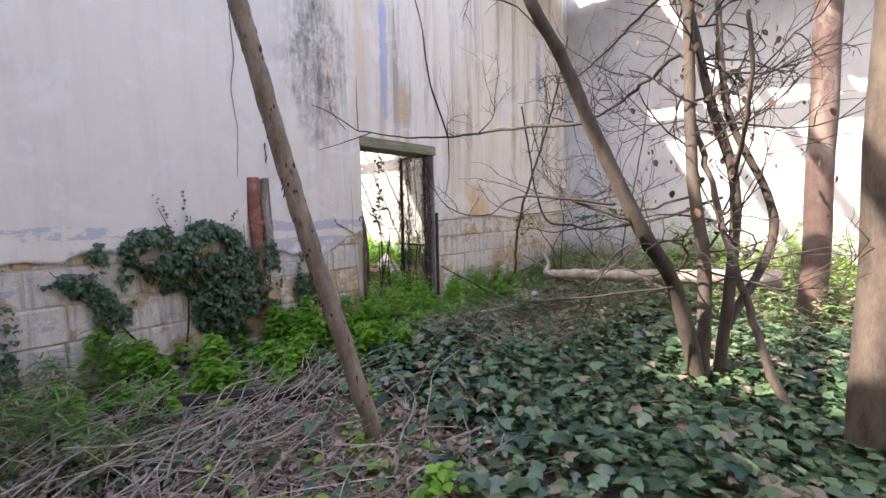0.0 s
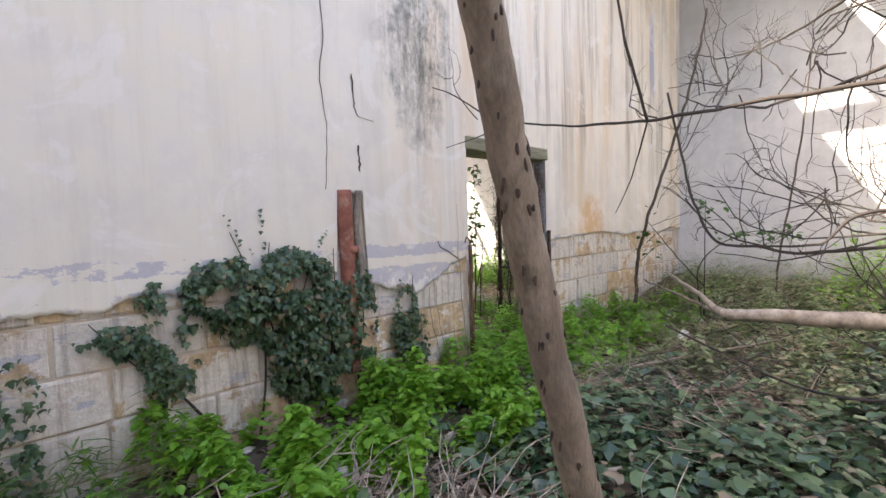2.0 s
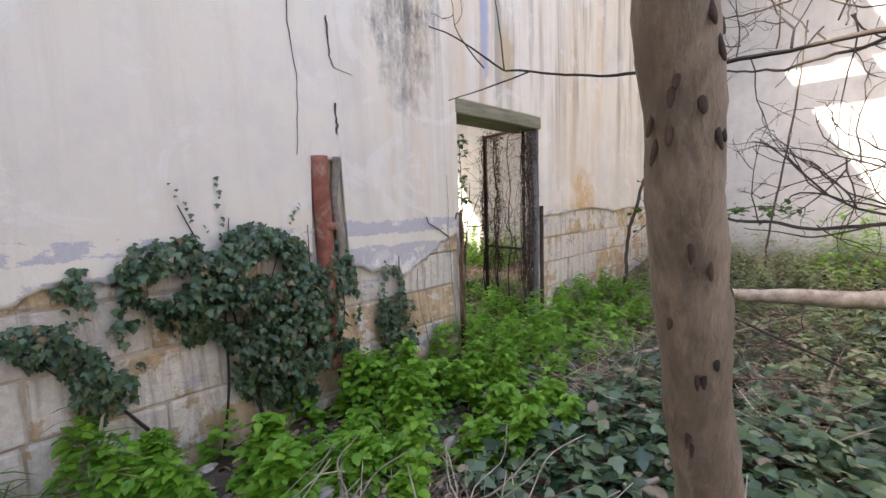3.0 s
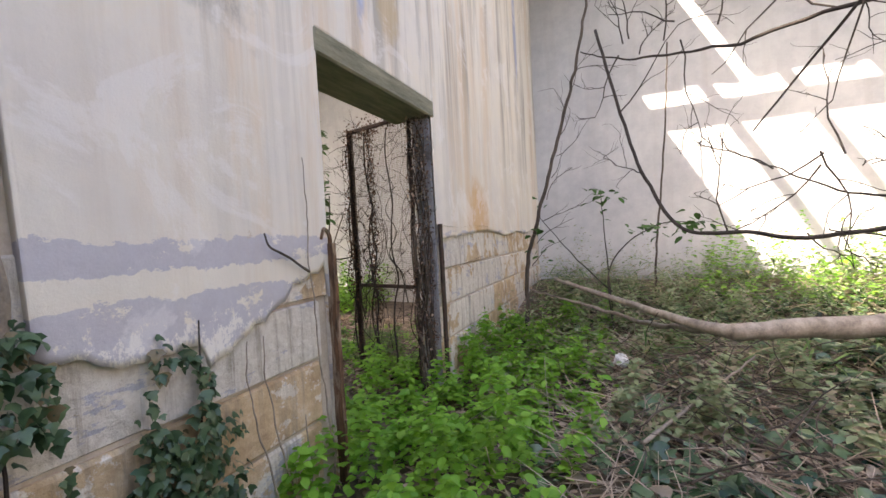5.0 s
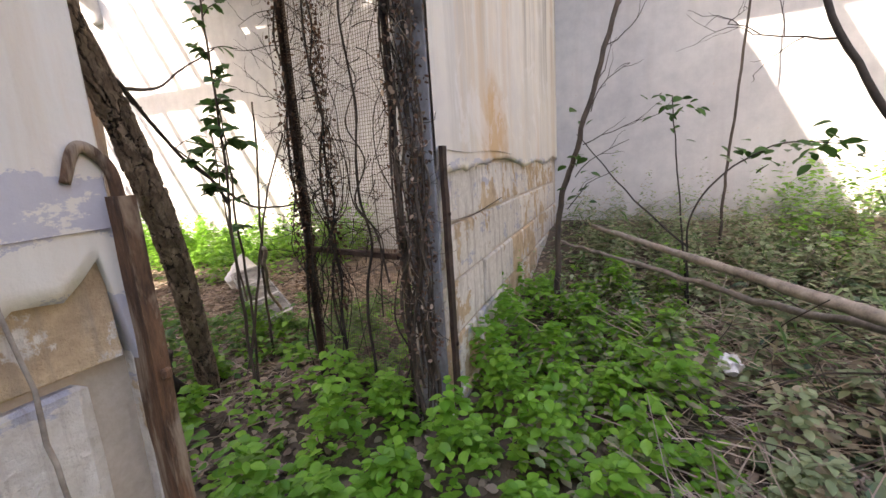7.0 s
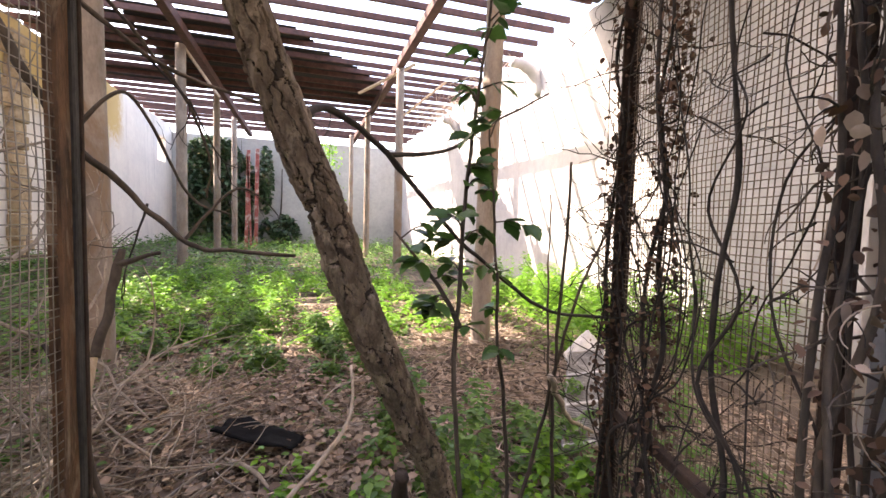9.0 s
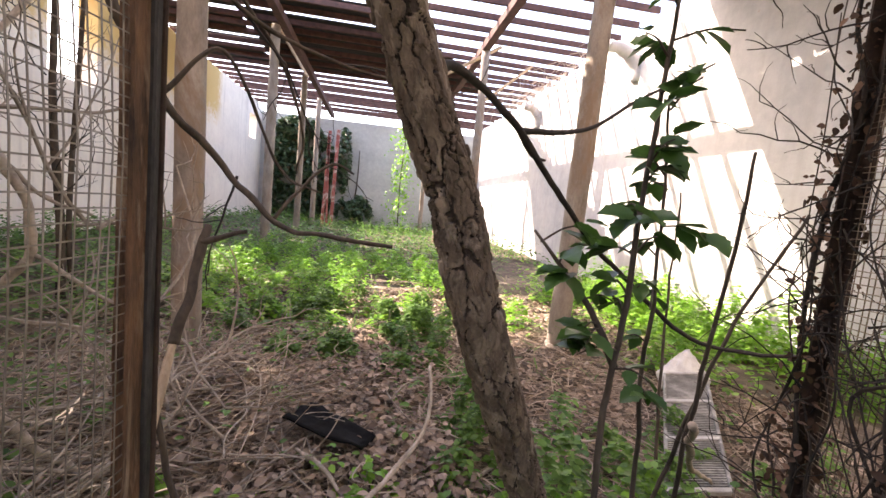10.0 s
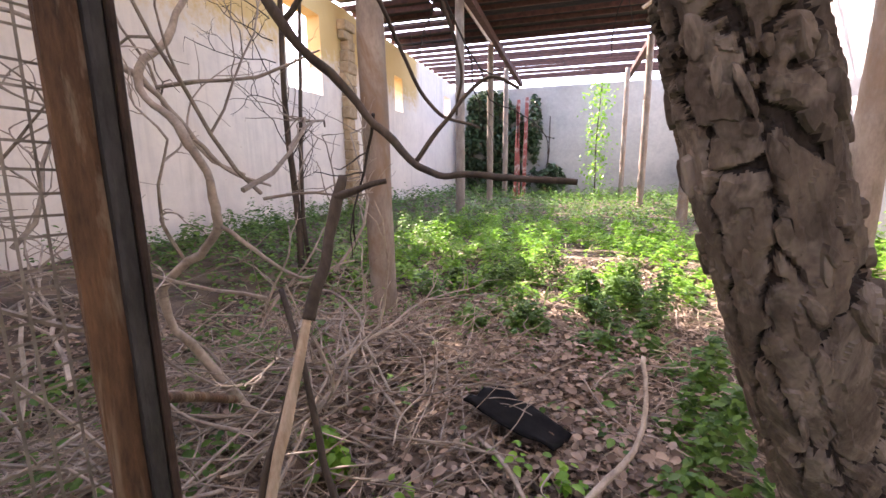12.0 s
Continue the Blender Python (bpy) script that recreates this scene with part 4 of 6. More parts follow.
for i in range(64):
    k = rng.randrange(4, 118)
    c = trunk1[k]
    r = 0.0525 - 0.012 * k / 120
    a = rng.uniform(2.6, 6.0)
    part("bark_scar", scar, M_DARKRUST, t1).matrix_basis = Matrix.LocRotScale((c.x + r * math.cos(a), c.y + r * math.sin(a), c.z), Euler((0, -0.28, a)), (0.004, rng.uniform(0.003, 0.006), rng.uniform(0.008, 0.026)))

tA = tree("bare_tree", "bare brown tree leaning over the ivy, with long thin twigs", None)
limb("trunk", [(-1.28, -3.92, -0.1), (-1.36, -3.9, 0.25), (-1.65, -3.81, 0.87), (-2.04, -3.69, 1.31), (-2.26, -3.45, 1.95), (-2.38, -3.33, 2.33), (-2.66, -3.2, 2.75), (-3.0, -3.0, 3.6)],
     0.062, 0.03, M_BARK, tA, sides=18, steps=90, seed=5, plates=0.003)
for pts, r in (([(-2.27, -3.42, 1.96), (-2.2, -2.8, 2.02), (-2.14, -2.16, 2.05), (-2.25, -1.7, 2.1), (-2.41, -1.27, 2.19)], 0.012),
               ([(-2.41, -1.27, 2.19), (-2.6, -1.1, 2.36), (-2.72, -1.0, 2.42)], 0.006),
               ([(-2.36, -1.4, 2.16), (-2.62, -1.28, 2.05), (-2.8, -1.2, 1.98)], 0.005),
               ([(-2.41, -1.27, 2.19), (-2.36, -1.2, 2.5), (-2.28, -1.1, 2.75)], 0.005),
               ([(-2.14, -2.16, 2.05), (-2.3, -2.1, 2.5), (-2.33, -2.05, 2.95), (-2.45, -2.0, 3.4)], 0.009),
               ([(-2.14, -2.16, 2.05), (-1.9, -1.95, 1.75), (-1.8, -1.8, 1.55)], 0.005),
               ([(-2.21, -3.6, 1.44), (-2.52, -3.09, 1.5), (-2.65, -2.96, 1.39)], 0.010),
               ([(-2.17, -3.66, 1.34), (-2.33, -3.32, 1.49), (-2.34, -3.12, 1.69)], 0.009),
               ([(-1.8, -3.84, 0.87), (-2.19, -3.25, 0.78), (-2.37, -2.9, 0.77), (-2.53, -2.39, 1.0)], 0.009)):
    limb("branch", pts, r, r * 0.45, M_TWIG, tA, sides=7, rough=0.2)
rng = random.Random(31)
pieces = []
for s, w, L, r in (((-2.3, -3.4, 2.1), (0.5, 0.6, 0.5), 0.9, 0.008), ((-2.0, -3.6, 1.5), (0.3, 0.9, 0.1), 0.8, 0.008), ((-2.16, -2.5, 2.04), (0.8, 0.3, 0.3), 0.7, 0.006),
                   ((-2.65, -2.96, 1.39), (-0.4, 0.8, -0.2), 0.5, 0.005), ((-1.75, -3.8, 1.0), (0.5, 0.6, 0.5), 0.9, 0.008), ((-2.45, -3.3, 2.4), (0.3, 0.6, 0.6), 0.8, 0.007),
                   ((-2.5, -1.2, 2.2), (-0.5, 0.2, 0.7), 0.45, 0.004), ((-1.9, -3.7, 1.2), (0.2, 1, -0.1), 1.0, 0.008), ((-2.1, -3.6, 1.4), (0.7, 0.8, 0.5), 1.1, 0.009), ((-1.6, -3.8, 0.8), (0.4, 1.0, 0.2), 1.0, 0.008), ((-2.3, -3.4, 1.95), (0.9, 0.5, 0.2), 1.0, 0.008), ((-2.0, -3.65, 1.3), (-0.3, 1.0, 0.3), 0.9, 0.007), ((-2.2, -3.0, 2.03), (0.4, 0.4, -0.8), 0.55, 0.005), ((-2.12, -2.2, 2.06), (0.5, 0.8, 0.1), 0.7, 0.005)):
    pieces.append(twigs(rng, s, w, L, r, 2, 0.6))
twig_parts(tA, pieces, M_TWIG)

tB = tree("multi_stem_tree", "clump of bare upright grey stems with tangled twigs", None)
for pts, r in (([(-1.27, -3.94, -0.1), (-1.3, -3.94, 0.93), (-1.3, -3.84, 1.69), (-1.23, -3.76, 2.96), (-1.1, -3.6, 4.6)], 0.052),
               ([(-1.08, -4.0, -0.1), (-1.07, -4.07, 0.74), (-0.98, -4.07, 1.57), (-1.07, -3.87, 2.35), (-1.13, -3.69, 3.27), (-1.2, -3.5, 4.4)], 0.045),
               ([(-1.67, -4.55, -0.08), (-1.33, -4.24, 0.64), (-1.23, -3.92, 1.69), (-1.2, -3.8, 2.2)], 0.03),
               ([(-1.06, -4.05, 0.45), (-0.8, -4.31, 1.26), (-0.97, -4.01, 2.13), (-0.96, -3.91, 3.0)], 0.035),
               ([(-1.2, -3.9, 2.2), (-0.7, -4.0, 2.5), (-0.2, -4.0, 2.5), (0.2, -3.9, 2.7)], 0.022),
               ([(-1.0, -4.05, 1.6), (-1.5, -4.2, 2.1), (-1.7, -4.2, 2.6)], 0.018)):
    limb("stem", pts, r, r * 0.6, M_BARK, tB, sides=12, rough=0.16, seed=r * 90, plates=0.003)
pieces = []
for k in range(44):
    z = rng.uniform(0.6, 3.2)
    pieces.append(twigs(rng, (-1.15 + rng.uniform(-0.15, 0.15), -3.95 + rng.uniform(-0.15, 0.2), z), (rng.uniform(-1, 1.2), rng.uniform(-0.9, 1.0), rng.uniform(-0.2, 0.8)), rng.uniform(0.5, 1.1), 0.009, 2, 0.7))
twig_parts(tB, pieces, M_TWIG)
me = scatter("withered_leaves", "oval", np.array([(-1.1 + random.gauss(0, 0.4), -3.95 + random.gauss(0, 0.35), random.uniform(1.0, 3.0)) for i in range(120)]),
             np.random.uniform(0, 6.28, 120), np.random.uniform(-1.6, -0.6, 120), np.random.uniform(-1, 1, 120), np.random.uniform(0.03, 0.07, 120), M_VINELEAF)
part("withered_leaves", me, M_LEAFDEAD, tB)

log = tree("fallen_log", "bleached fallen trunk with two long limbs lying over the scrub", None, "log")
limb("trunk", [(0.42, -4.3, 0.68), (0.2, -3.4, 0.66), (-0.05, -2.55, 0.64), (-0.16, -2.04, 0.62)], 0.088, 0.05, M_GREYWOOD, log, sides=16, steps=50, rough=0.2, plates=0.004)
limb("limb", [(-0.16, -2.04, 0.62), (0.2, -1.84, 0.60), (1.11, -1.4, 0.60), (2.33, -0.6, 0.68)], 0.045, 0.02, M_GREYWOOD, log, sides=12, steps=40, rough=0.2)
limb("limb", [(-0.14, -2.06, 0.60), (0.95, -1.58, 0.44), (1.6, -1.0, 0.48), (2.2, -0.3, 0.56)], 0.025, 0.012, M_GREYWOOD, log, sides=10, steps=40, rough=0.2)

lg = tree("rotten_log", "short rotten brown log half sunk in litter", None, "log")
limb("trunk", [(-4.35, -1.05, 0.08), (-3.9, -1.35, 0.10), (-3.45, -1.72, 0.10), (-3.1, -1.95, 0.08)], 0.06, 0.05, M_BARK_PLATED, lg, sides=14, steps=40, rough=0.25, plates=0.006)

fallen = (([(-2.55, -2.0, 0.14), (-2.3, -2.24, 0.10), (-2.75, -2.9, 0.09), (-3.0, -3.2, 0.10)], 0.016), ([(-3.2, -3.0, 0.08), (-2.4, -3.2, 0.1), (-1.9, -3.3, 0.08)], 0.010),
          ([(-2.2, -0.9, 0.12), (-2.05, -1.25, 0.10), (-1.6, -1.75, 0.12), (-1.1, -2.1, 0.1)], 0.015), ([(-0.9, -1.5, 0.2), (-0.2, -1.9, 0.25), (0.5, -2.3, 0.3)], 0.012))
for pts, r in fallen:
    s = tagged(thing("fallen_branch", "grey dead branch lying on the ivy", "branch", "fallen branches"), "")
    limb("stick", pts, r, r * 0.6, M_GREYWOOD, s, sides=8, rough=0.25)

bow = tree("arched_branch", "thin dark branch arching down over the scrub", None, "branch")
limb("branch", [(0.5, -1.3, 2.9), (0.44, -1.46, 2.18), (0.34, -1.61, 1.66), (0.26, -1.84, 1.27), (0.16, -2.2, 1.22), (0.06, -2.57, 1.18), (-0.1, -3.3, 1.3), (-0.4, -3.9, 1.5)], 0.012, 0.016, M_TWIG, bow, sides=8, steps=50)
twig_parts(bow, [twigs(rng, (0.36, -1.6, 1.7), (0.8, 0.2, 0.4), 0.6, 0.005, 2), twigs(rng, (0.2, -2.1, 1.23), (0.4, 0.3, 0.8), 0.7, 0.006, 2), twigs(rng, (0.45, -1.45, 2.2), (-0.5, -0.6, 0.4), 0.7, 0.006, 2), twigs(rng, (0.1, -2.5, 1.2), (0.6, -0.3, -0.5), 0.6, 0.006, 2)], M_TWIG)

ob_ = tree("overhanging_limb", "dark bare limb with many fine twigs over the ivy", None, "branch")
for pts, r in (([(-1.2, -3.7, 2.6), (-0.5, -3.0, 2.45), (0.2, -2.3, 2.5), (0.9, -1.6, 2.75), (1.4, -1.1, 3.1)], 0.017), ([(-0.9, -3.5, 3.2), (-0.3, -2.6, 2.95), (0.5, -1.9, 3.1), (1.2, -1.3, 3.5)], 0.013),
               ([(-1.1, -3.8, 1.5), (-0.5, -3.1, 1.35), (0.1, -2.7, 1.45), (0.7, -2.3, 1.8)], 0.012), ([(-0.6, -3.2, 1.38), (-0.9, -2.6, 1.2), (-1.1, -2.2, 1.25)], 0.008)):
    limb("limb", pts, r, r * 0.35, M_TWIG, ob_, sides=8, rough=0.2, gnarl=1.6)
bunches = []
for k in range(28):
    t = rng.random()
    c = Vector((-0.9, -3.4, 2.6)).lerp(Vector((1.1, -1.4, 2.9)), t) if k % 3 else Vector((-0.9, -3.5, 1.45)).lerp(Vector((0.6, -2.4, 1.7)), t)
    bunches.append(twigs(rng, c + Vector((rng.uniform(-0.1, 0.1), rng.uniform(-0.1, 0.1), rng.uniform(-0.1, 0.1))), (rng.uniform(-0.8, 0.8), rng.uniform(-0.4, 0.9), rng.uniform(-0.9, 0.9)), rng.uniform(0.4, 0.9), 0.007, 2, 0.7))
twig_parts(ob_, bunches, M_TWIG)

sap = tree("wall_sapling", "thin sapling with few leaves growing by the wall corner", None, "sapling")
limb("stem", [(1.85, -0.33, 0.1), (1.87, -0.36, 0.9), (1.79, -0.55, 1.55), (1.98, -0.84, 2.63), (2.05, -1.04, 3.4), (2.2, -1.2, 4.4)], 0.026, 0.014, M_BARK, sap, sides=10, rough=0.15)
limb("stem", [(3.2, -1.8, 0.3), (3.28, -1.84, 1.0), (3.61, -2.03, 2.75), (3.74, -2.1, 3.9)], 0.016, 0.01, M_BARK, sap, sides=8)
pieces = []
for k in range(10):
    z = 0.9 + 0.26 * k
    pieces.append(twigs(rng, (1.84 + 0.05 * k, -0.42 - 0.06 * k, z), (rng.uniform(-1, 1), rng.uniform(-1, 0.2), 0.5), 0.55, 0.005, 1))
twig_parts(sap, pieces, M_TWIG)


def leaf_bunch(centre, spread, n, size, rnd):
    p = np.array([[rnd.gauss(centre[0], spread[0]), rnd.gauss(centre[1], spread[1]), rnd.gauss(centre[2], spread[2])] for i in range(n)])
    return p


rnd = random.Random(77)
pos = np.concatenate([leaf_bunch(c, s, n, 0, rnd) for c, s, n in (((2.1, -1.2, 1.65), (0.1, 0.1, 0.08), 26), ((1.7, -1.72, 1.29), (0.12, 0.2, 0.06), 34), ((1.85, -2.1, 1.28), (0.1, 0.12, 0.05), 22), ((1.84, -0.5, 1.4), (0.06, 0.08, 0.3), 18))])
n = len(pos)
bush = tree("leafy_shrub", "small dark-leaved shrub beside the fallen log", None, "shrub")
for p in ([(1.7, -1.3, 0.2), (1.9, -1.25, 1.0), (2.1, -1.2, 1.75)], [(1.6, -1.3, 0.2), (1.55, -1.3, 0.9), (1.7, -1.72, 1.29), (1.85, -2.2, 1.3)], [(1.7, -1.3, 0.6), (1.84, -0.9, 1.0), (1.84, -0.5, 1.5)]):
    limb("stem", p, 0.009, 0.004, M_TWIG, bush, sides=6)
part("leaves", scatter("leaves", "oval", pos, np.random.uniform(0, 6.28, n), np.random.uniform(-0.9, 0.4, n), np.random.uniform(-0.6, 0.6, n), np.random.uniform(0.06, 0.11, n), M_SAPLEAF), M_SAPLEAF, bush)

# ---- hall: trees, branches and debris ----
t2 = tree("plated_tree", "leaning tree with thick cracked brown bark inside the hall", None)
limb("trunk", [(-0.12, 1.55, -0.15), (-0.18, 1.5, 0.08), (-0.33, 1.32, 0.5), (-0.5, 1.12, 0.86), (-0.655, 0.97, 1.196), (-0.725, 0.92, 1.36), (-0.775, 0.90, 1.52), (-0.86, 0.87, 1.714), (-1.0, 0.84, 2.1), (-1.2, 0.8, 2.8), (-1.35, 0.8, 4.2)],
     0.044, 0.033, M_BARK_PLATED, t2, sides=24, steps=120, rough=0.06, seed=7)
trunk2 = smooth_path([(-0.18, 1.5, 0.08), (-0.33, 1.32, 0.5), (-0.5, 1.12, 0.86), (-0.655, 0.97, 1.196), (-0.725, 0.92, 1.36), (-0.775, 0.90, 1.52), (-0.86, 0.87, 1.714), (-1.0, 0.84, 2.1), (-1.2, 0.8, 2.8)], 300)
v, plates_, cracks_ = cracked_bark(smooth_path(trunk2[::6], 900), 0.050, 0.039, 150, 0.011)
bark = mesh_of("bark", v, plates_ + cracks_, M_FLAKE, False)
bark.materials.append(M_BARK_PLATED)
bark.polygons.foreach_set("material_index", [0] * len(plates_) + [1] * len(cracks_))
part("bark", bark, M_FLAKE, t2, "plates of pale brown bark between dark cracks")
v, f = bark_flakes(trunk2, 0.060, 0.049, 260, random.Random(61), 0.0055, 0.02, 0.005)
tagged(part("loose_bark", mesh_of("loose_bark", v, f, M_FLAKE), M_FLAKE, t2, "small loose bark flakes"), kind="stuff")
limb("side_stump", [(-0.2, 1.5, 0.0), (-0.42, 1.5, 0.25), (-0.44, 1.42, 0.45)], 0.05, 0.028, M_BARK_PLATED, t2, sides=16, rough=0.25, plates=0.006)
for pts, r in (([(-0.86, 0.92, 1.76), (-0.77, 1.08, 1.84), (-0.57, 1.17, 1.73), (-0.35, 1.25, 1.51), (-0.17, 1.26, 1.36), (0.13, 1.26, 1.16), (0.54, 1.21, 1.14), (0.9, 1.3, 1.2)], 0.012),
               ([(-0.57, 1.17, 1.73), (-0.34, 1.28, 1.78), (-0.06, 1.37, 1.95), (0.2, 1.45, 2.1)], 0.009),
               ([(-0.57, 1.17, 1.73), (-0.52, 1.2, 1.68), (-0.47, 1.22, 1.67)], 0.010)):
    limb("branch", pts, r, r * 0.4, M_TWIG, t2, sides=8, rough=0.2)

bl = tree("hanging_branch", "long grey-brown branch hanging across the gateway", None, "branch")
limb("branch", [(-1.9, 1.4, 2.5), (-1.73, 1.46, 2.05), (-1.63, 1.52, 1.82), (-1.48, 1.58, 1.61), (-1.27, 1.56, 1.42), (-1.09, 1.46, 1.38), (-0.87, 1.42, 1.37)], 0.018, 0.006, M_BARK, bl, sides=10, steps=50, rough=0.22)
for pts, r in (([(-1.27, 1.56, 1.42), (-1.2, 1.6, 1.52), (-1.1, 1.62, 1.62), (-1.02, 1.65, 1.6)], 0.007), ([(-1.6, 1.53, 1.78), (-1.45, 1.6, 1.95), (-1.3, 1.75, 1.6), (-1.15, 1.8, 1.52)], 0.008),
               ([(-1.9, 1.6, 2.5), (-1.49, 1.85, 2.19), (-1.24, 2.02, 2.11), (-0.79, 2.17, 2.06)], 0.013), ([(-1.7, 1.7, 2.5), (-1.4, 2.0, 2.1), (-1.28, 2.05, 1.8), (-1.3, 2.1, 1.6)], 0.009)):
    limb("twig", pts, r, r * 0.5, M_BARK, bl, sides=8, rough=0.2)
twig_parts(bl, [twigs(rng, (-1.24, 2.02, 2.11), (0.6, 0.3, -0.3), 0.7, 0.006, 2), twigs(rng, (-1.5, 1.85, 2.2), (0.4, 0.4, -0.2), 0.8, 0.006, 2), twigs(rng, (-1.4, 1.6, 1.55), (-0.2, 0.3, -0.7), 0.35, 0.005, 1)], M_TWIG)

dt = tree("dead_bush", "tangle of grey dead branches behind the mesh gate", None, "bush")
for pts, r in (([(-2.05, 2.1, 0.0), (-2.39, 1.75, 0.84), (-2.14, 1.79, 1.2), (-2.16, 1.73, 1.49), (-2.34, 1.72, 1.73), (-2.25, 1.92, 2.1), (-2.1, 2.0, 2.6)], 0.022),
               ([(-2.34, 1.72, 1.73), (-2.2, 1.92, 1.41), (-2.09, 2.04, 1.34)], 0.012), ([(-2.34, 1.72, 1.73), (-2.6, 1.5, 1.9), (-2.9, 1.3, 1.8)], 0.012),
               ([(-2.14, 1.79, 1.2), (-1.9, 1.9, 1.0), (-1.7, 2.0, 1.05)], 0.010), ([(-2.3, 1.74, 1.7), (-2.0, 1.9, 1.75), (-1.8, 2.0, 1.85)], 0.009)):
    limb("branch", pts, r * 0.9, r * 0.4, M_GREYWOOD, dt, sides=12, steps=60, rough=0.35, gnarl=1.4)
pieces = []
for k in range(26):
    pieces.append(twigs(rng, (rng.uniform(-2.6, -1.65), rng.uniform(1.2, 2.3), rng.uniform(0.2, 1.5)), (rng.uniform(-1, 1), rng.uniform(-1, 1), rng.uniform(0.2, 1)), rng.uniform(0.5, 0.95), 0.0085, 2, 0.7))
twig_parts(dt, pieces, M_GREYWOOD)

ws = tree("slender_tree", "two slender bare stems rising beside the windowed wall", None, "sapling")
limb("stem", [(-4.5, 5.6, 0.0), (-4.57, 5.69, 0.97), (-4.77, 5.87, 2.22), (-4.91, 6.12, 3.79), (-5.0, 6.3, 5.2)], 0.05, 0.03, M_BARK, ws, sides=10)
limb("stem", [(-4.42, 5.7, 0.0), (-4.5, 5.73, 1.05), (-4.65, 6.2, 3.78), (-4.7, 6.3, 5.0)], 0.035, 0.02, M_BARK, ws, sides=10)
pieces = []
for k in range(12):
    z = 0.9 + 0.28 * k
    pieces.append(twigs(rng, (-4.55 - 0.08 * z, 5.75, z), (rng.uniform(-1.2, 0.6), rng.uniform(-0.8, 0.5), 0.4), 0.9, 0.009, 2))
twig_parts(ws, pieces, M_TWIG)

stk = thing("broken_stake", "splintered pale wooden stake leaning in the litter", "stake")
limb("upper", [(-1.478, 1.36, 1.05), (-1.47, 1.43, 1.2), (-1.46, 1.505, 1.38)], 0.019, 0.013, M_BARK, stk, "bark-covered upper end", sides=9, rough=0.35)
limb("shaft", [(-1.535, 0.96, 0.0), (-1.512, 1.12, 0.45), (-1.497, 1.22, 0.72), (-1.478, 1.36, 1.06)], 0.021, 0.013, M_PALEWOOD, stk, "split pale wood", sides=7, rough=0.4, gnarl=0.3)
limb("bark_strip", [(-1.575, 0.95, 0.0), (-1.548, 1.12, 0.42), (-1.522, 1.22, 0.70), (-1.49, 1.36, 1.02)], 0.017, 0.008, M_BARK, stk, "torn brown bark strip", sides=8, rough=0.4)
limb("stub", [(-1.463, 1.48, 1.33), (-1.40, 1.50, 1.35), (-1.34, 1.54, 1.37)], 0.011, 0.007, M_BARK, stk, sides=8, rough=0.3)
nst = thing("leaning_stick", "thin brown stick leaning against the gate leaf", "stick")
limb("stick", [(-1.25, 1.3, 0.05), (-1.49, 1.43, 0.53), (-1.59, 1.47, 0.87), (-1.71, 1.56, 1.05)], 0.011, 0.008, M_BARK, nst, sides=8, rough=0.2)
rst = thing("rusty_rod", "rusted iron rod leaning beside the gate leaf", "rod")
limb("rod", [(-1.31, 0.84, 1.15), (-1.38, 0.95, 1.08), (-1.47, 1.1, 0.98)], 0.007, 0.007, M_RUST, rst, sides=8, gnarl=0.0)
rb = thing("fallen_branch", "pale curved branch lying in the hall litter", "branch", "fallen branches")
limb("stick", [(-1.15, 1.55, 0.12), (-0.8, 1.91, 0.22), (-0.6, 2.1, 0.40), (-0.56, 2.36, 0.62)], 0.016, 0.009, M_GREYWOOD, rb, sides=8, rough=0.25)
for pts, r in (([(-1.25, 2.3, 0.16), (-1.1, 2.1, 0.18), (-0.95, 1.9, 0.12)], 0.013), ([(-1.1, 2.5, 0.2), (-1.4, 2.1, 0.16), (-1.55, 1.85, 0.12)], 0.010), ([(-0.5, 2.0, 0.08), (0.1, 2.4, 0.1), (0.6, 2.5, 0.1)], 0.010), ([(0.1, 1.2, 0.9), (0.5, 1.6, 0.5), (1.0, 2.0, 0.15)], 0.014)):
    s = thing("fallen_branch", "pale curved branch lying in the hall litter", "branch", "fallen branches")
    limb("stick", pts, r, r * 0.7, M_GREYWOOD, s, sides=8, rough=0.25)


def felt_slab():
    """A crumpled slab of black roofing felt."""
    root = thing("roofing_felt", "crumpled black roofing felt lying on twigs", "roofing felt", at=(-1.08, 2.44, ground_z(-1.08, 2.40) + 0.20))
    bm = bmesh.new()
    bmesh.ops.create_grid(bm, x_segments=16, y_segments=10, size=0.5)
    for v in bm.verts:
        x, y = v.co.x, v.co.y
        v.co = Vector((x * 0.46, y * 0.30 * (1 - 0.5 * max(0, x)), 0.03 * noise.noise(Vector((x * 4, y * 4, 1))) - 0.10 * x - 0.05 * y))
    r = bmesh.ops.extrude_face_region(bm, geom=bm.faces[:])
    for e in r["geom"]:
        if isinstance(e, bmesh.types.BMVert):
            e.co.z += 0.012
    bmesh.ops.recalc_face_normals(bm, faces=bm.faces)
    part("sheet", bm, M_BLACK, root, smooth=True).matrix_basis = pose(0, 0, 0, 0, 0, -22)


felt_slab()


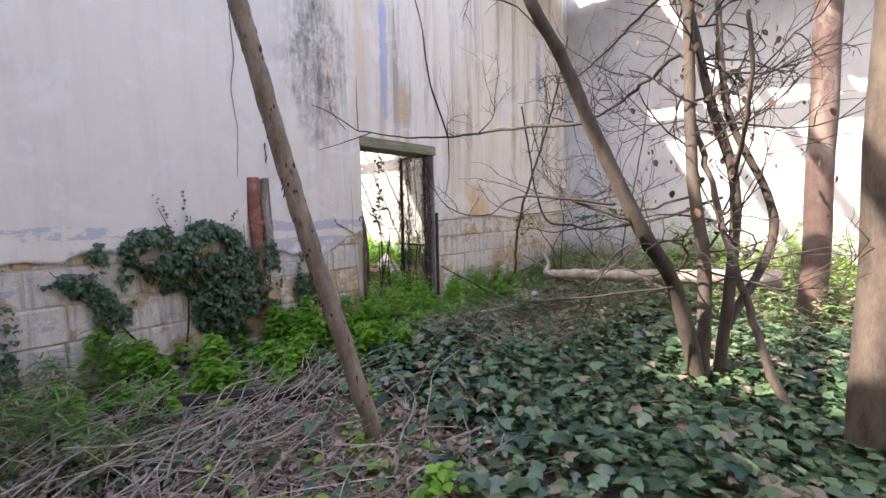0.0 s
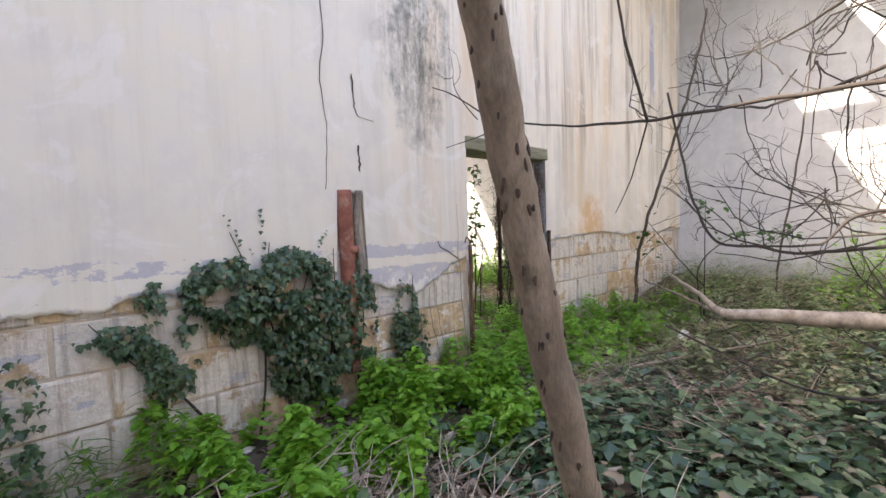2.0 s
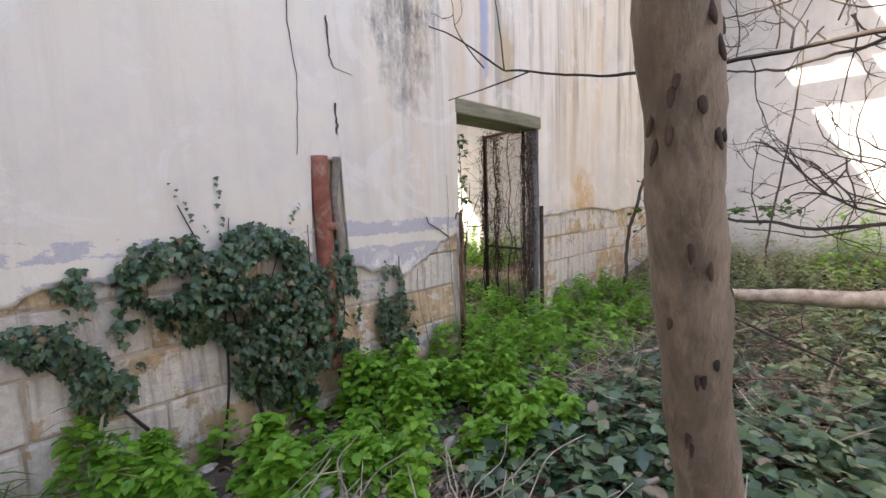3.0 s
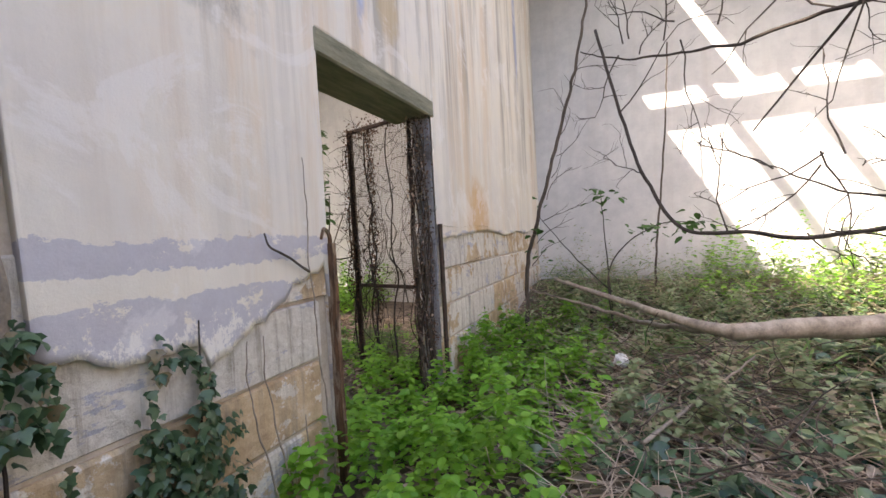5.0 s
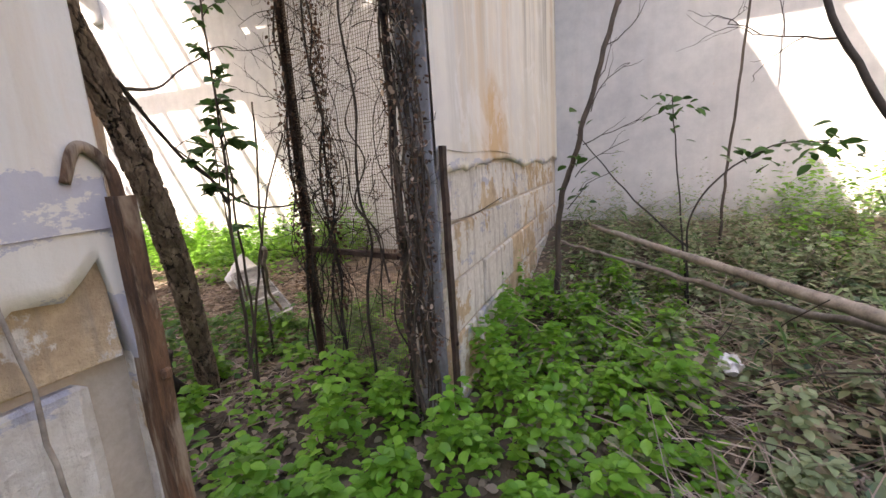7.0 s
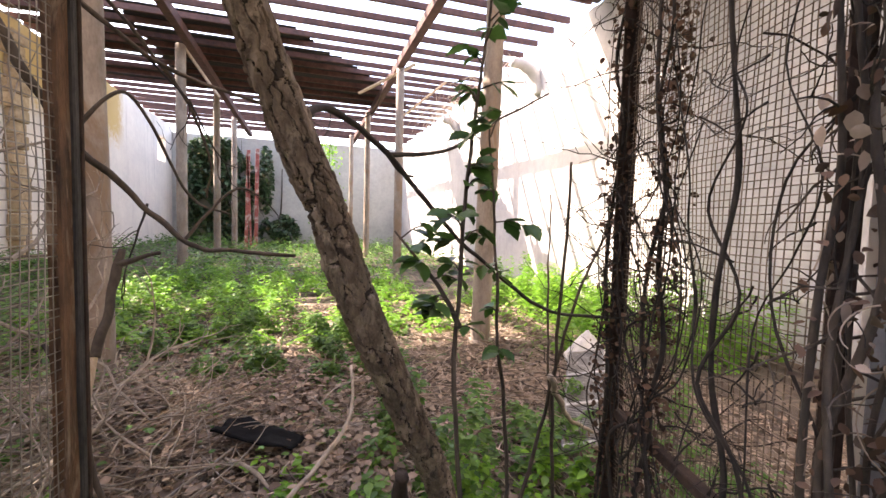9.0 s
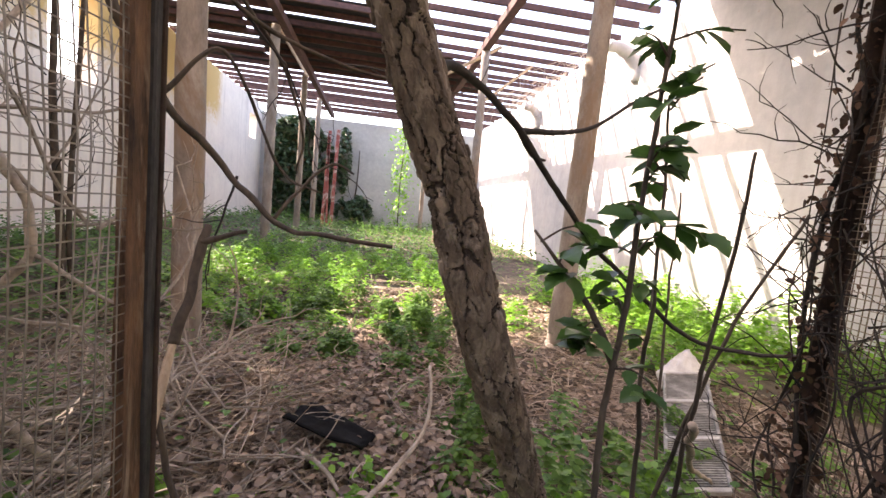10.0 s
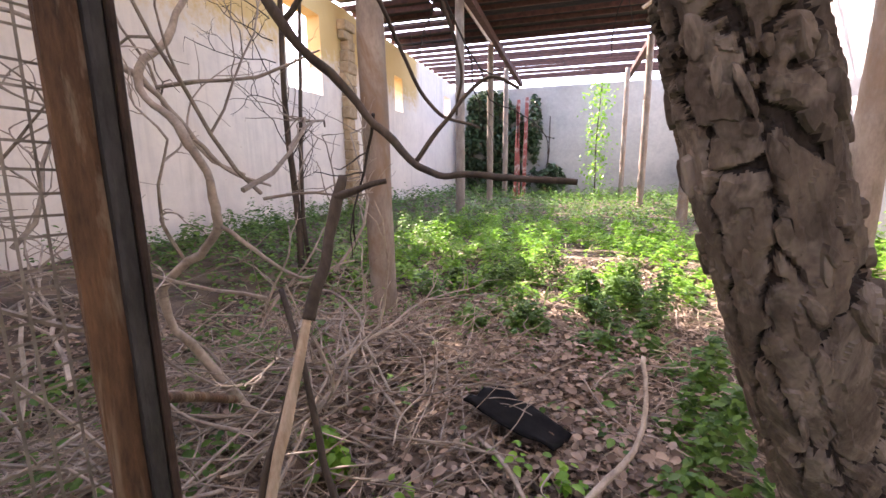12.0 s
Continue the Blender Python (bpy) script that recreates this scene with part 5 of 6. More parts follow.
def cage_panel():
    """A fallen wire-cage panel: slatted grey strips in a frame, with a whitish sack at its far end."""
    root = thing("cage_panel", "fallen grey galvanised cage panel with close bars", "cage panel")
    a, b, c = Vector((0.72, 1.98, 0.10)), Vector((1.08, 1.94, 0.12)), Vector((1.85, 3.25, 0.26))
    u, w = b - a, c - a - (b - a) * 0.6
    n = u.cross(w).normalized()
    m = Matrix((u.normalized().to_4d(), w.normalized().to_4d(), n.to_4d(), (0, 0, 0, 1))).transposed()
    m.translation = a
    W, L = u.length, w.length
    for i in range(4):
        bm = bmesh.new()
        y = L * i / 3
        box(bm, 0, W, y - 0.02, y + 0.02, 0.0, 0.03, 0.004, m)
        part("cross_rail", bm, M_RAIL, root)
    for x in (0, W):
        bm = bmesh.new()
        box(bm, x - 0.012, x + 0.012, 0, L, 0.0, 0.028, 0.004, m)
        part("side_rail", bm, M_GREYSHEET, root)
    k = 0
    while k < L:
        bm = bmesh.new()
        box(bm, 0.012, W - 0.012, k, k + 0.013, 0.004, 0.016, 0.0, m)
        part("bar", bm, M_GREYSHEET, root)
        k += 0.024
    sack = thing("white_sack", "crumpled whitish sack propped at the cage panel's end", "sack", at=(1.95, 3.42, ground_z(1.95, 3.42)))
    bm = bmesh.new()
    bmesh.ops.create_icosphere(bm, subdivisions=4, radius=1.0)
    for v in bm.verts:
        d = v.co.copy()
        t = (d.z + 1) / 2
        r = 0.24 * (1 - 0.85 * t) * (1 + 0.25 * noise.noise(d * 2.5)) + 0.01
        v.co = Vector((d.x * r * 1.3, d.y * r, 0.42 * t + 0.02 * noise.noise(d * 5)))
    part("sack", bm, M_WHITE, sack, smooth=True)


cage_panel()


def litter_bits():
    rl = random.Random(5)
    shapes = []
    for k in range(4):
        bm = bmesh.new()
        bmesh.ops.create_icosphere(bm, subdivisions=2, radius=0.5)
        for v in bm.verts:
            v.co *= 1 + 0.5 * noise.noise(v.co * 3 + Vector((k * 7, 0, 0)))
        shapes.append(bm_mesh("stone", bm, M_RUBBLE))
    for i in range(46):
        x, y = (rl.uniform(-0.6, 4.2), rl.uniform(3.2, 9)) if i < 26 else (rl.uniform(-4.5, -2.0), rl.uniform(-1.2, -0.1))
        s = rl.uniform(0.05, 0.16)
        ob = new("stone", shapes[i % 4])
        ob.matrix_basis = Matrix.LocRotScale((x, y, ground_z(x, y) + s * 0.12), Euler((rl.random(), rl.random(), rl.random() * 6)), (s, s * 0.8, s * 0.5))
        tagged(ob, "pale broken rubble stone lying in the litter", "stone", "scattered rubble")
    pk = thing("paper_litter", "crumpled white paper scrap on the scrub", "litter", at=(0.72, -1.38, ground_z(0.72, -1.38) + 0.16))
    bm = bmesh.new()
    bmesh.ops.create_icosphere(bm, subdivisions=3, radius=0.055)
    for v in bm.verts:
        v.co *= 1 + 0.6 * noise.noise(v.co * 40)
    part("scrap", bm, M_WHITE, pk)
    pl = thing("plastic_litter", "blue-grey crumpled plastic scraps in the weeds", "litter", at=(-2.1, -0.95, ground_z(-2.1, -0.95) + 0.08))
    bm = bmesh.new()
    bmesh.ops.create_icosphere(bm, subdivisions=3, radius=0.09)
    for v in bm.verts:
        v.co *= 1 + 0.7 * noise.noise(v.co * 25)
        v.co.z *= 0.5
    part("scrap", bm, surface("blue_plastic", (0.16, 0.18, 0.28), (0.42, 0.44, 0.56), 20, 90, 0.4, 0.3), pl)


litter_bits()

# ---- vegetation ----
R = np.random.RandomState(12)


def on_ground(n, x0, x1, y0, y1, keep=None):
    out = []
    while len(out) < n:
        x, y = R.uniform(x0, x1), R.uniform(y0, y1)
        if keep is None or R.rand() < keep(x, y):
            out.append((x, y, ground_z(x, y)))
    return np.array(out)


def patchy(x, y, s=0.9, seed=0.0):
    return noise.noise(Vector((x * s, y * s, seed))) * 0.5 + 0.5


def stuff(name, mesh, label, category="plants"):
    return tagged(new(name, mesh), label, category, kind="stuff")


# ground ivy
def ivy_keep(x, y):
    k = 1.0 if y < -1.55 - 0.25 * x * 0.3 else 0.25
    if x > 0.8:
        k *= 0.35
    if x > -1.0 and y > -2.8:
        k *= 0.22
    if x < -3.0:
        k *= 0.12 if y > -3.3 else 0.45
    if y < -2.5 and x < -3.4:
        k *= 0.8
    return k * (0.35 + 0.9 * patchy(x, y, 1.1, 3))


p = on_ground(17000, -5.0, 3.2, -6.5, -0.9, ivy_keep)
n = len(p)
p[:, 2] += R.uniform(0.03, 0.20, n) * (0.5 + np.array([patchy(a, b, 2.0, 8) for a, b, c in p]))
stuff("ground_ivy", scatter("ground_ivy", "ivy", p, R.uniform(0, 6.28, n), R.uniform(-0.75, 0.35, n), R.uniform(-0.45, 0.45, n), R.uniform(0.045, 0.118, n), M_IVYFLOOR), "dense dark ground ivy covering the soil", "ivy")


def herbs(name, n, x0, x1, y0, y1, keep, h, size, mat, label, kind="oval", category="weeds", mound=0.34):
    """Low leafy weeds: leaves drawn together into uneven mounds with gaps between them."""
    p = on_ground(n, x0, x1, y0, y1, keep)
    k = len(p)
    hh = np.empty(k)
    for i in range(k):
        a, b = p[i, 0], p[i, 1]
        ci, cj = math.floor(a / mound), math.floor(b / mound)
        best = None
        for u in (-1, 0, 1):
            for v in (-1, 0, 1):
                q = noise.cell_vector(Vector((ci + u + 0.5, cj + v + 0.5, 3.5 + size)))
                cx, cy = (ci + u + 0.15 + 0.7 * abs(q.x)) * mound, (cj + v + 0.15 + 0.7 * abs(q.y)) * mound
                d = (a - cx) ** 2 + (b - cy) ** 2
                if best is None or d < best[0]:
                    best = (d, cx, cy, abs(q.z))
        d, cx, cy, tall = best
        pull = 0.28
        p[i, 0], p[i, 1] = a + (cx - a) * pull, b + (cy - b) * pull
        dome = max(0.12, 1.15 - d / (0.30 * mound * mound))
        hh[i] = h * (0.4 + 1.1 * tall) * dome * (0.45 + 1.1 * patchy(a, b, 1.7, 5))
    up = R.beta(4.2, 1.0, k)
    p[:, 2] += 0.01 + hh * up
    p[:, :2] += R.normal(0, 0.012, (k, 2))
    return stuff(name, scatter(name, kind, p, R.uniform(0, 6.28, k), R.uniform(-0.45, 0.25, k), R.uniform(-0.4, 0.4, k), R.uniform(size * 0.6, size * 1.3, k), mat), label, category)


def door_keep(x, y):
    d = 1.0 - max(0, -y - 0.75 - 0.25 * patchy(x, 0, 2)) / 0.5
    return max(0, min(1, d)) * (0.3 if y > 0.6 else 1)


herbs("door_weeds", 17000, -2.1, 2.2, -1.35, 0.9, door_keep, 0.33, 0.055, M_HERB, "bright green leafy weeds filling the doorway")
herbs("wall_weeds", 8500, -4.6, -1.9, -1.25, -0.03, lambda x, y: 0.9 if patchy(x, y, 1.6, 9) > 0.42 else 0.12, 0.27, 0.06, M_HERB, "mid-green nettle-like weeds along the wall foot", "toothed")
herbs("bright_wall_weeds", 8500, -4.1, -1.75, -1.5, -0.35, lambda x, y: 1.0 if patchy(x, y, 1.5, 2) > 0.45 else 0.0, 0.27, 0.062, M_HERB, "clumps of light green weeds before the wall", "toothed")
herbs("dark_grass_clump", 2600, -5.4, -4.2, -1.9, -0.1, None, 0.32, 0.16, M_GRASS, "dark grassy weeds by the wall foot", "blade")
herbs("near_weeds", 1100, -4.4, -3.1, -3.4, -2.2, lambda x, y: 1.0 if patchy(x, y, 2.2, 6) > 0.58 else 0.03, 0.16, 0.06, M_HERB, "scattered light green seedlings in the litter", "toothed")
herbs("grey_scrub", 12000, 1.1, 4.5, -5.5, -0.2, lambda x, y: 0.25 + 0.75 * patchy(x, y, 1.0, 1), 0.55, 0.045, M_GREYHERB, "grey-green knee-high scrub before the long wall", "small", "scrub")
herbs("sunny_weeds", 5200, 2.6, 4.55, -8, -2.3, None, 0.6, 0.07, M_HERB, "sunlit yellow-green weeds at the long wall's foot")
herbs("mid_scrub", 14000, -0.7, 3.4, -2.9, -0.5, lambda x, y: 1.0 if patchy(x, y, 1.6, 4) > 0.45 else 0.12, 0.26, 0.055, M_GREYHERB, "pale withering low weeds", "oval", "scrub")
# hall
herbs("hall_weeds_sunny", 21000, -4.2, 1.2, 5.0, 11.5, lambda x, y: 1.0 if patchy(x, y, 0.8, 3) > 0.40 and ((x + 0.5) / 0.9) ** 2 + ((y - 6.4) / 0.7) ** 2 > 1 else 0.04, 0.32, 0.07, M_HERB, "sunlit light green weeds in the middle of the hall", mound=0.55)
herbs("hall_weeds_near", 15000, -2.4, -0.1, 2.2, 6.2, lambda x, y: 1.0 if (y > 3.5 or x > -0.7) and patchy(x, y, 1.3, 14) > 0.5 and (x + 1.2) ** 2 + (y - 2.3) ** 2 > 0.5 else 0.02, 0.34, 0.047, M_HERB2, "mid-green bushy weeds among the litter", "toothed", mound=0.5)
herbs("hall_weeds_right", 16000, 1.9, 4.5, 3.0, 8.5, lambda x, y: 1.0 if patchy(x, y, 0.9, 8) + 0.25 * (x - 3.2) > 0.40 else 0.1, 0.55, 0.075, M_HERB, "lush bright green weeds along the long wall", "toothed")
herbs("hall_weeds_far", 12000, -7.2, 4.4, 12, 24.8, lambda x, y: 0.3 + 0.7 * patchy(x, y, 0.5, 2), 0.42, 0.12, M_HERB2, "green weeds over the far hall floor")
herbs("hall_weeds_left", 13000, -7.2, -3.0, 3.6, 12, lambda x, y: (0.3 + 0.7 * patchy(x, y, 0.7, 12)) * min(1, (y - 3.4) / 2.0), 0.42, 0.075, M_HERB2, "dark green weeds under the left wall")
herbs("gate_weeds", 2600, -1.9, 0.6, 0.9, 2.0, lambda x, y: 1.0 if patchy(x, y, 2.0, 31) > 0.6 else 0.04, 0.22, 0.05, M_HERB, "green seedlings behind the gate", "toothed")
herbs("gate_back_weeds", 4200, 0.3, 1.7, 0.5, 2.7, lambda x, y: 1.0 if patchy(x, y, 1.8, 27) > 0.4 else 0.1, 0.26, 0.05, M_HERB2, "soft green weeds behind the overgrown gate leaf", "toothed")
herbs("hall_grass", 4200, -4.0, 3.0, 3.5, 16, lambda x, y: 0.2 + 0.8 * patchy(x, y, 0.8, 17), 0.22, 0.22, M_GRASS, "thin grass among the weeds", "blade")
herbs("scrub_grass", 4200, 0.6, 4.5, -5.0, -0.2, None, 0.3, 0.24, M_GRASS, "dry grass in the scrub", "blade")

herbs("gate_side_weeds", 1500, -4.2, -1.5, 0.5, 3.4, lambda x, y: 1.0 if x < -2.2 and patchy(x, y, 1.5, 41) > 0.44 else 0.04, 0.34, 0.06, M_HERB2, "green weeds behind the mesh gate", "toothed")
herbs("felt_weeds", 700, -1.35, -0.45, 1.5, 2.1, lambda x, y: 1.0 if patchy(x, y, 3.0, 4) > 0.5 else 0.02, 0.2, 0.05, M_HERB, "light green seedlings before the felt", "toothed")
herbs("tree_foot_weeds", 900, -0.55, 0.25, 1.5, 2.3, None, 0.3, 0.055, M_HERB2, "green weeds round the tree's foot", "toothed")

# dead leaves and stems
def dead(name, n, x0, x1, y0, y1, keep, size, label, heap=0.035):
    p = on_ground(n, x0, x1, y0, y1, keep)
    k = len(p)
    p[:, 2] += R.uniform(0.004, heap, k)
    stuff(name, scatter(name, "oval", p, R.uniform(0, 6.28, k), R.uniform(-0.4, 0.4, k), R.uniform(-0.7, 0.7, k), R.uniform(size * 0.6, size * 1.4, k), M_LEAFDEAD), label, "leaf litter")


dead("leaf_litter", 12000, -5.2, 3.0, -5.5, 0.3, None, 0.05, "brown dead leaves on the soil")
dead("hall_leaf_litter", 26000, -4.4, 2.8, 0.4, 7.4, lambda x, y: 0.3 + 0.7 * patchy(x, y, 1, 22), 0.055, "brown dead leaves on the hall floor")
dead("gate_leaf_litter", 9000, -5.6, -1.3, 0.4, 3.4, None, 0.045, "brown dead leaves behind the mesh gate")
dead("heaped_leaf_litter", 11000, -3.0, -0.3, 1.3, 3.9, lambda x, y: patchy(x, y, 1.4, 33) ** 1.5, 0.05, "pinkish-brown dead leaves heaped among the sticks", 0.16)
srng = random.Random(8)
for name, n, xs, ys, L, r, tilt, label in (("dry_stems", 1300, (-4.9, -3.0), (-3.3, -1.1), 0.6, 0.005, 0.3, "grey-brown dry stems heaped before the wall"),
                                           ("bramble_stems", 1500, (-1.9, 1.6), (-2.7, -1.1), 0.5, 0.0045, 0.5, "dead brown bramble stems in the ivy"),
                                           ("scrub_stems", 520, (0.6, 4.3), (-4.6, -0.4), 0.5, 0.003, 0.7, "dead grey stems in the scrub"),
                                           ("hall_dry_stems", 2000, (-3.0, -0.4), (1.5, 4.2), 0.40, 0.0042, 0.3, "heap of dry brown stems on the hall floor"),
                                           ("hall_straw", 2400, (-0.8, 2.6), (1.0, 5.2), 0.34, 0.004, 0.25, "dry straw and twigs on the hall floor"),
                                           ("gate_stems", 3300, (-3.4, -1.4), (0.7, 3.4), 0.5, 0.004, 0.5, "dry stems behind the mesh gate")):
    v, f = sticks(n, xs, ys, ground_z, L, r, srng, tilt)
    stuff(name, mesh_of(name, v, f, M_STRAW), label, "dry stems")


# heaps of larger dead sticks, each a part of its pile
def brush_pile(label, n, cx, cy, sx, sy, L, r, seed, material, rise=0.18, lift=0.35, turn=None):
    root = thing("brush_pile", label, "brush pile", "piles of dead sticks")
    rb_ = random.Random(seed)
    for i in range(n):
        x, y = rb_.gauss(cx, sx), rb_.gauss(cy, sy)
        a = rb_.uniform(0, 6.28) if turn is None else rb_.gauss(turn, 0.5)
        l = L * rb_.uniform(0.5, 1.3)
        z = ground_z(x, y) + rb_.uniform(0.02, rise)
        e = rb_.uniform(-0.05, lift)
        d = Vector((math.cos(a) * math.cos(e), math.sin(a) * math.cos(e), math.sin(e)))
        s = Vector((-math.sin(a), math.cos(a), 0.2))
        pts = []
        for k in range(4):
            p = Vector((x, y, z)) + d * (l * (k / 3 - 0.4)) + s * (rb_.uniform(-0.12, 0.12) * l)
            p.z = max(p.z, ground_z(p.x, p.y) + 0.01)
            pts.append(p)
        q = r * rb_.uniform(0.5, 1.4)
        limb("stick", pts, q, q * 0.45, material, root, sides=6, steps=12, rough=0.2, seed=i, gnarl=0.6)


brush_pile("heap of grey dead sticks round the rotten log", 150, -3.95, -1.85, 0.5, 0.45, 0.85, 0.0055, 1, M_GREYWOOD, 0.26, 0.3, 0.3)
dead("yard_heap_litter", 5000, -4.9, -3.0, -3.2, -1.0, None, 0.045, "brown dead leaves caught in the stick heap", 0.12)
brush_pile("dead brown bramble canes on the ivy", 130, -0.1, -1.95, 0.8, 0.4, 0.7, 0.005, 2, M_BARK, 0.3, 0.7)
brush_pile("tangle of pale dead sticks behind the mesh gate", 190, -2.25, 1.9, 0.5, 0.6, 0.85, 0.006, 3, M_GREYWOOD, 0.5, 0.6)
brush_pile("brown brushwood heap on the hall floor", 170, -1.6, 2.85, 0.5, 0.45, 0.55, 0.0045, 4, M_GREYWOOD, 0.26, 0.4)
brush_pile("scattered dead twigs on the hall floor", 60, 0.5, 2.4, 0.8, 0.7, 0.5, 0.004, 5, M_GREYWOOD, 0.05, 0.2)
brush_pile("dead stalks standing in the scrub", 60, 2.4, -1.8, 0.8, 0.7, 0.6, 0.0035, 6, M_GREYWOOD, 0.3, 1.2)
brush_pile("dead twigs scattered over the ivy", 40, -2.4, -2.4, 0.7, 0.6, 0.6, 0.005, 7, M_GREYWOOD, 0.1, 0.3)


# ivy on the front wall
def wall_ivy():
    root = thing("wall_ivy", "bushy dark ivy climbing the lower front wall", "ivy")
    pts = []
    def lobe(cx, cz, rx, rz, n, depth):
        for i in range(n):
            a, r = R.uniform(0, 6.28), math.sqrt(R.rand())
            r *= 1.0 + 0.35 * noise.noise(Vector((math.cos(a) * 2.3 + cx, math.sin(a) * 2.3, cz))) + 0.12 * R.rand()
            x, z = cx + rx * r * math.cos(a), cz + rz * r * math.sin(a)
            if noise.noise(Vector((x * 5, z * 5, 2))) > -0.12 - 0.2 * R.rand():
                pts.append((x, -0.03 - R.rand() * depth * (1 - 0.7 * r * r), max(0.05, z)))
    lobe(-3.5, 1.06, 0.52, 0.30, 2900, 0.24)
    lobe(-3.25, 0.72, 0.34, 0.45, 2500, 0.24)
    lobe(-3.15, 0.55, 0.25, 0.4, 1200, 0.25)
    lobe(-4.3, 0.88, 0.28, 0.10, 420, 0.10)
    lobe(-4.15, 0.68, 0.15, 0.22, 420, 0.12)
    lobe(-4.05, 1.1, 0.22, 0.12, 260, 0.08)
    lobe(-2.78, 0.75, 0.16, 0.42, 650, 0.12)
    lobe(-2.3, 0.62, 0.14, 0.34, 520, 0.12)
    lobe(-2.25, 0.45, 0.22, 0.3, 300, 0.16)
    lobe(-4.85, 0.45, 0.12, 0.45, 240, 0.10)
    lobe(-5.4, 0.5, 0.4, 0.4, 300, 0.15)
    p = np.array(pts)
    n = len(p)
    part("leaves", scatter("leaves", "ivy", p, R.normal(math.pi, 0.7, n), R.uniform(0.5, 1.45, n) * -1 + 0.0, R.uniform(-0.7, 0.7, n), R.uniform(0.022, 0.058, n), M_IVY), M_IVY, root)
    rv = random.Random(3)
    pieces = []
    for x0, z0, x1, z1 in ((-3.6, 0, -3.5, 1.42), (-3.4, 0, -3.2, 1.3), (-3.3, 0, -3.75, 1.5), (-3.1, 0, -2.95, 1.35), (-4.0, 0.3, -4.55, 1.0), (-2.3, 0, -2.2, 1.05), (-2.75, 0, -2.78, 1.2), (-4.1, 1.1, -3.7, 1.2)):
        path = smooth_path([(x0 + (x1 - x0) * t + rv.uniform(-0.05, 0.05), -0.035, z0 + (z1 - z0) * t) for t in (0, 0.3, 0.6, 1)], 18)
        v, f = tube(path, 0.010, 0.003, 6, 0.2)
        part("stem", mesh_of("stem", v, f, M_TWIG), M_TWIG, root)
    # loose tendrils above
    q = []
    for x0, z0, x1, z1 in ((-3.62, 1.35, -3.78, 1.62), (-3.5, 1.35, -3.55, 1.66), (-3.15, 1.3, -3.05, 1.5)):
        for i in range(9):
            t = i / 8
            q.append((x0 + (x1 - x0) * t + R.normal(0, 0.012), -0.04, z0 + (z1 - z0) * t))
    q = np.array(q)
    n = len(q)
    part("tendril_leaves", scatter("tendril_leaves", "ivy", q, R.normal(math.pi, 0.9, n), R.uniform(-1.4, -0.4, n), R.uniform(-0.6, 0.6, n), R.uniform(0.02, 0.04, n), M_IVY), M_IVY, root)


wall_ivy()


def dry_wall_vine(x, z1, seed, bends):
    root = thing("dry_vine", "thin dry vine stem climbing the peeling wall", "vine", "dry vines on the wall")
    pts = [(x + b, -0.04, z1 * i / (len(bends) - 1)) for i, b in enumerate(bends)]
    limb("stem", pts, 0.0048, 0.0026, M_GREYWOOD, root, sides=7, rough=0.25, seed=seed, gnarl=3.5)
    return root


dry_wall_vine(-1.60, 1.72, 1, (0.12, 0.07, 0.03, 0.01, 0.0))
v1 = dry_wall_vine(-1.98, 0.92, 2, (0.14, 0.08, 0.0, -0.02))
dry_wall_vine(-1.90, 0.93, 4, (0.15, 0.08, 0.01, 0.0))
dry_wall_vine(-1.70, 0.5, 5, (0.0, 0.03, 0.02))
sv = thing("dry_vine", "thin dry vine stem climbing the peeling wall", "vine", "dry vines on the wall")
limb("stem", [(-1.6, -0.045, 1.17), (-1.72, -0.045, 1.24), (-1.84, -0.045, 1.30), (-1.87, -0.045, 1.36)], 0.007, 0.004, M_BARK, sv, sides=6)


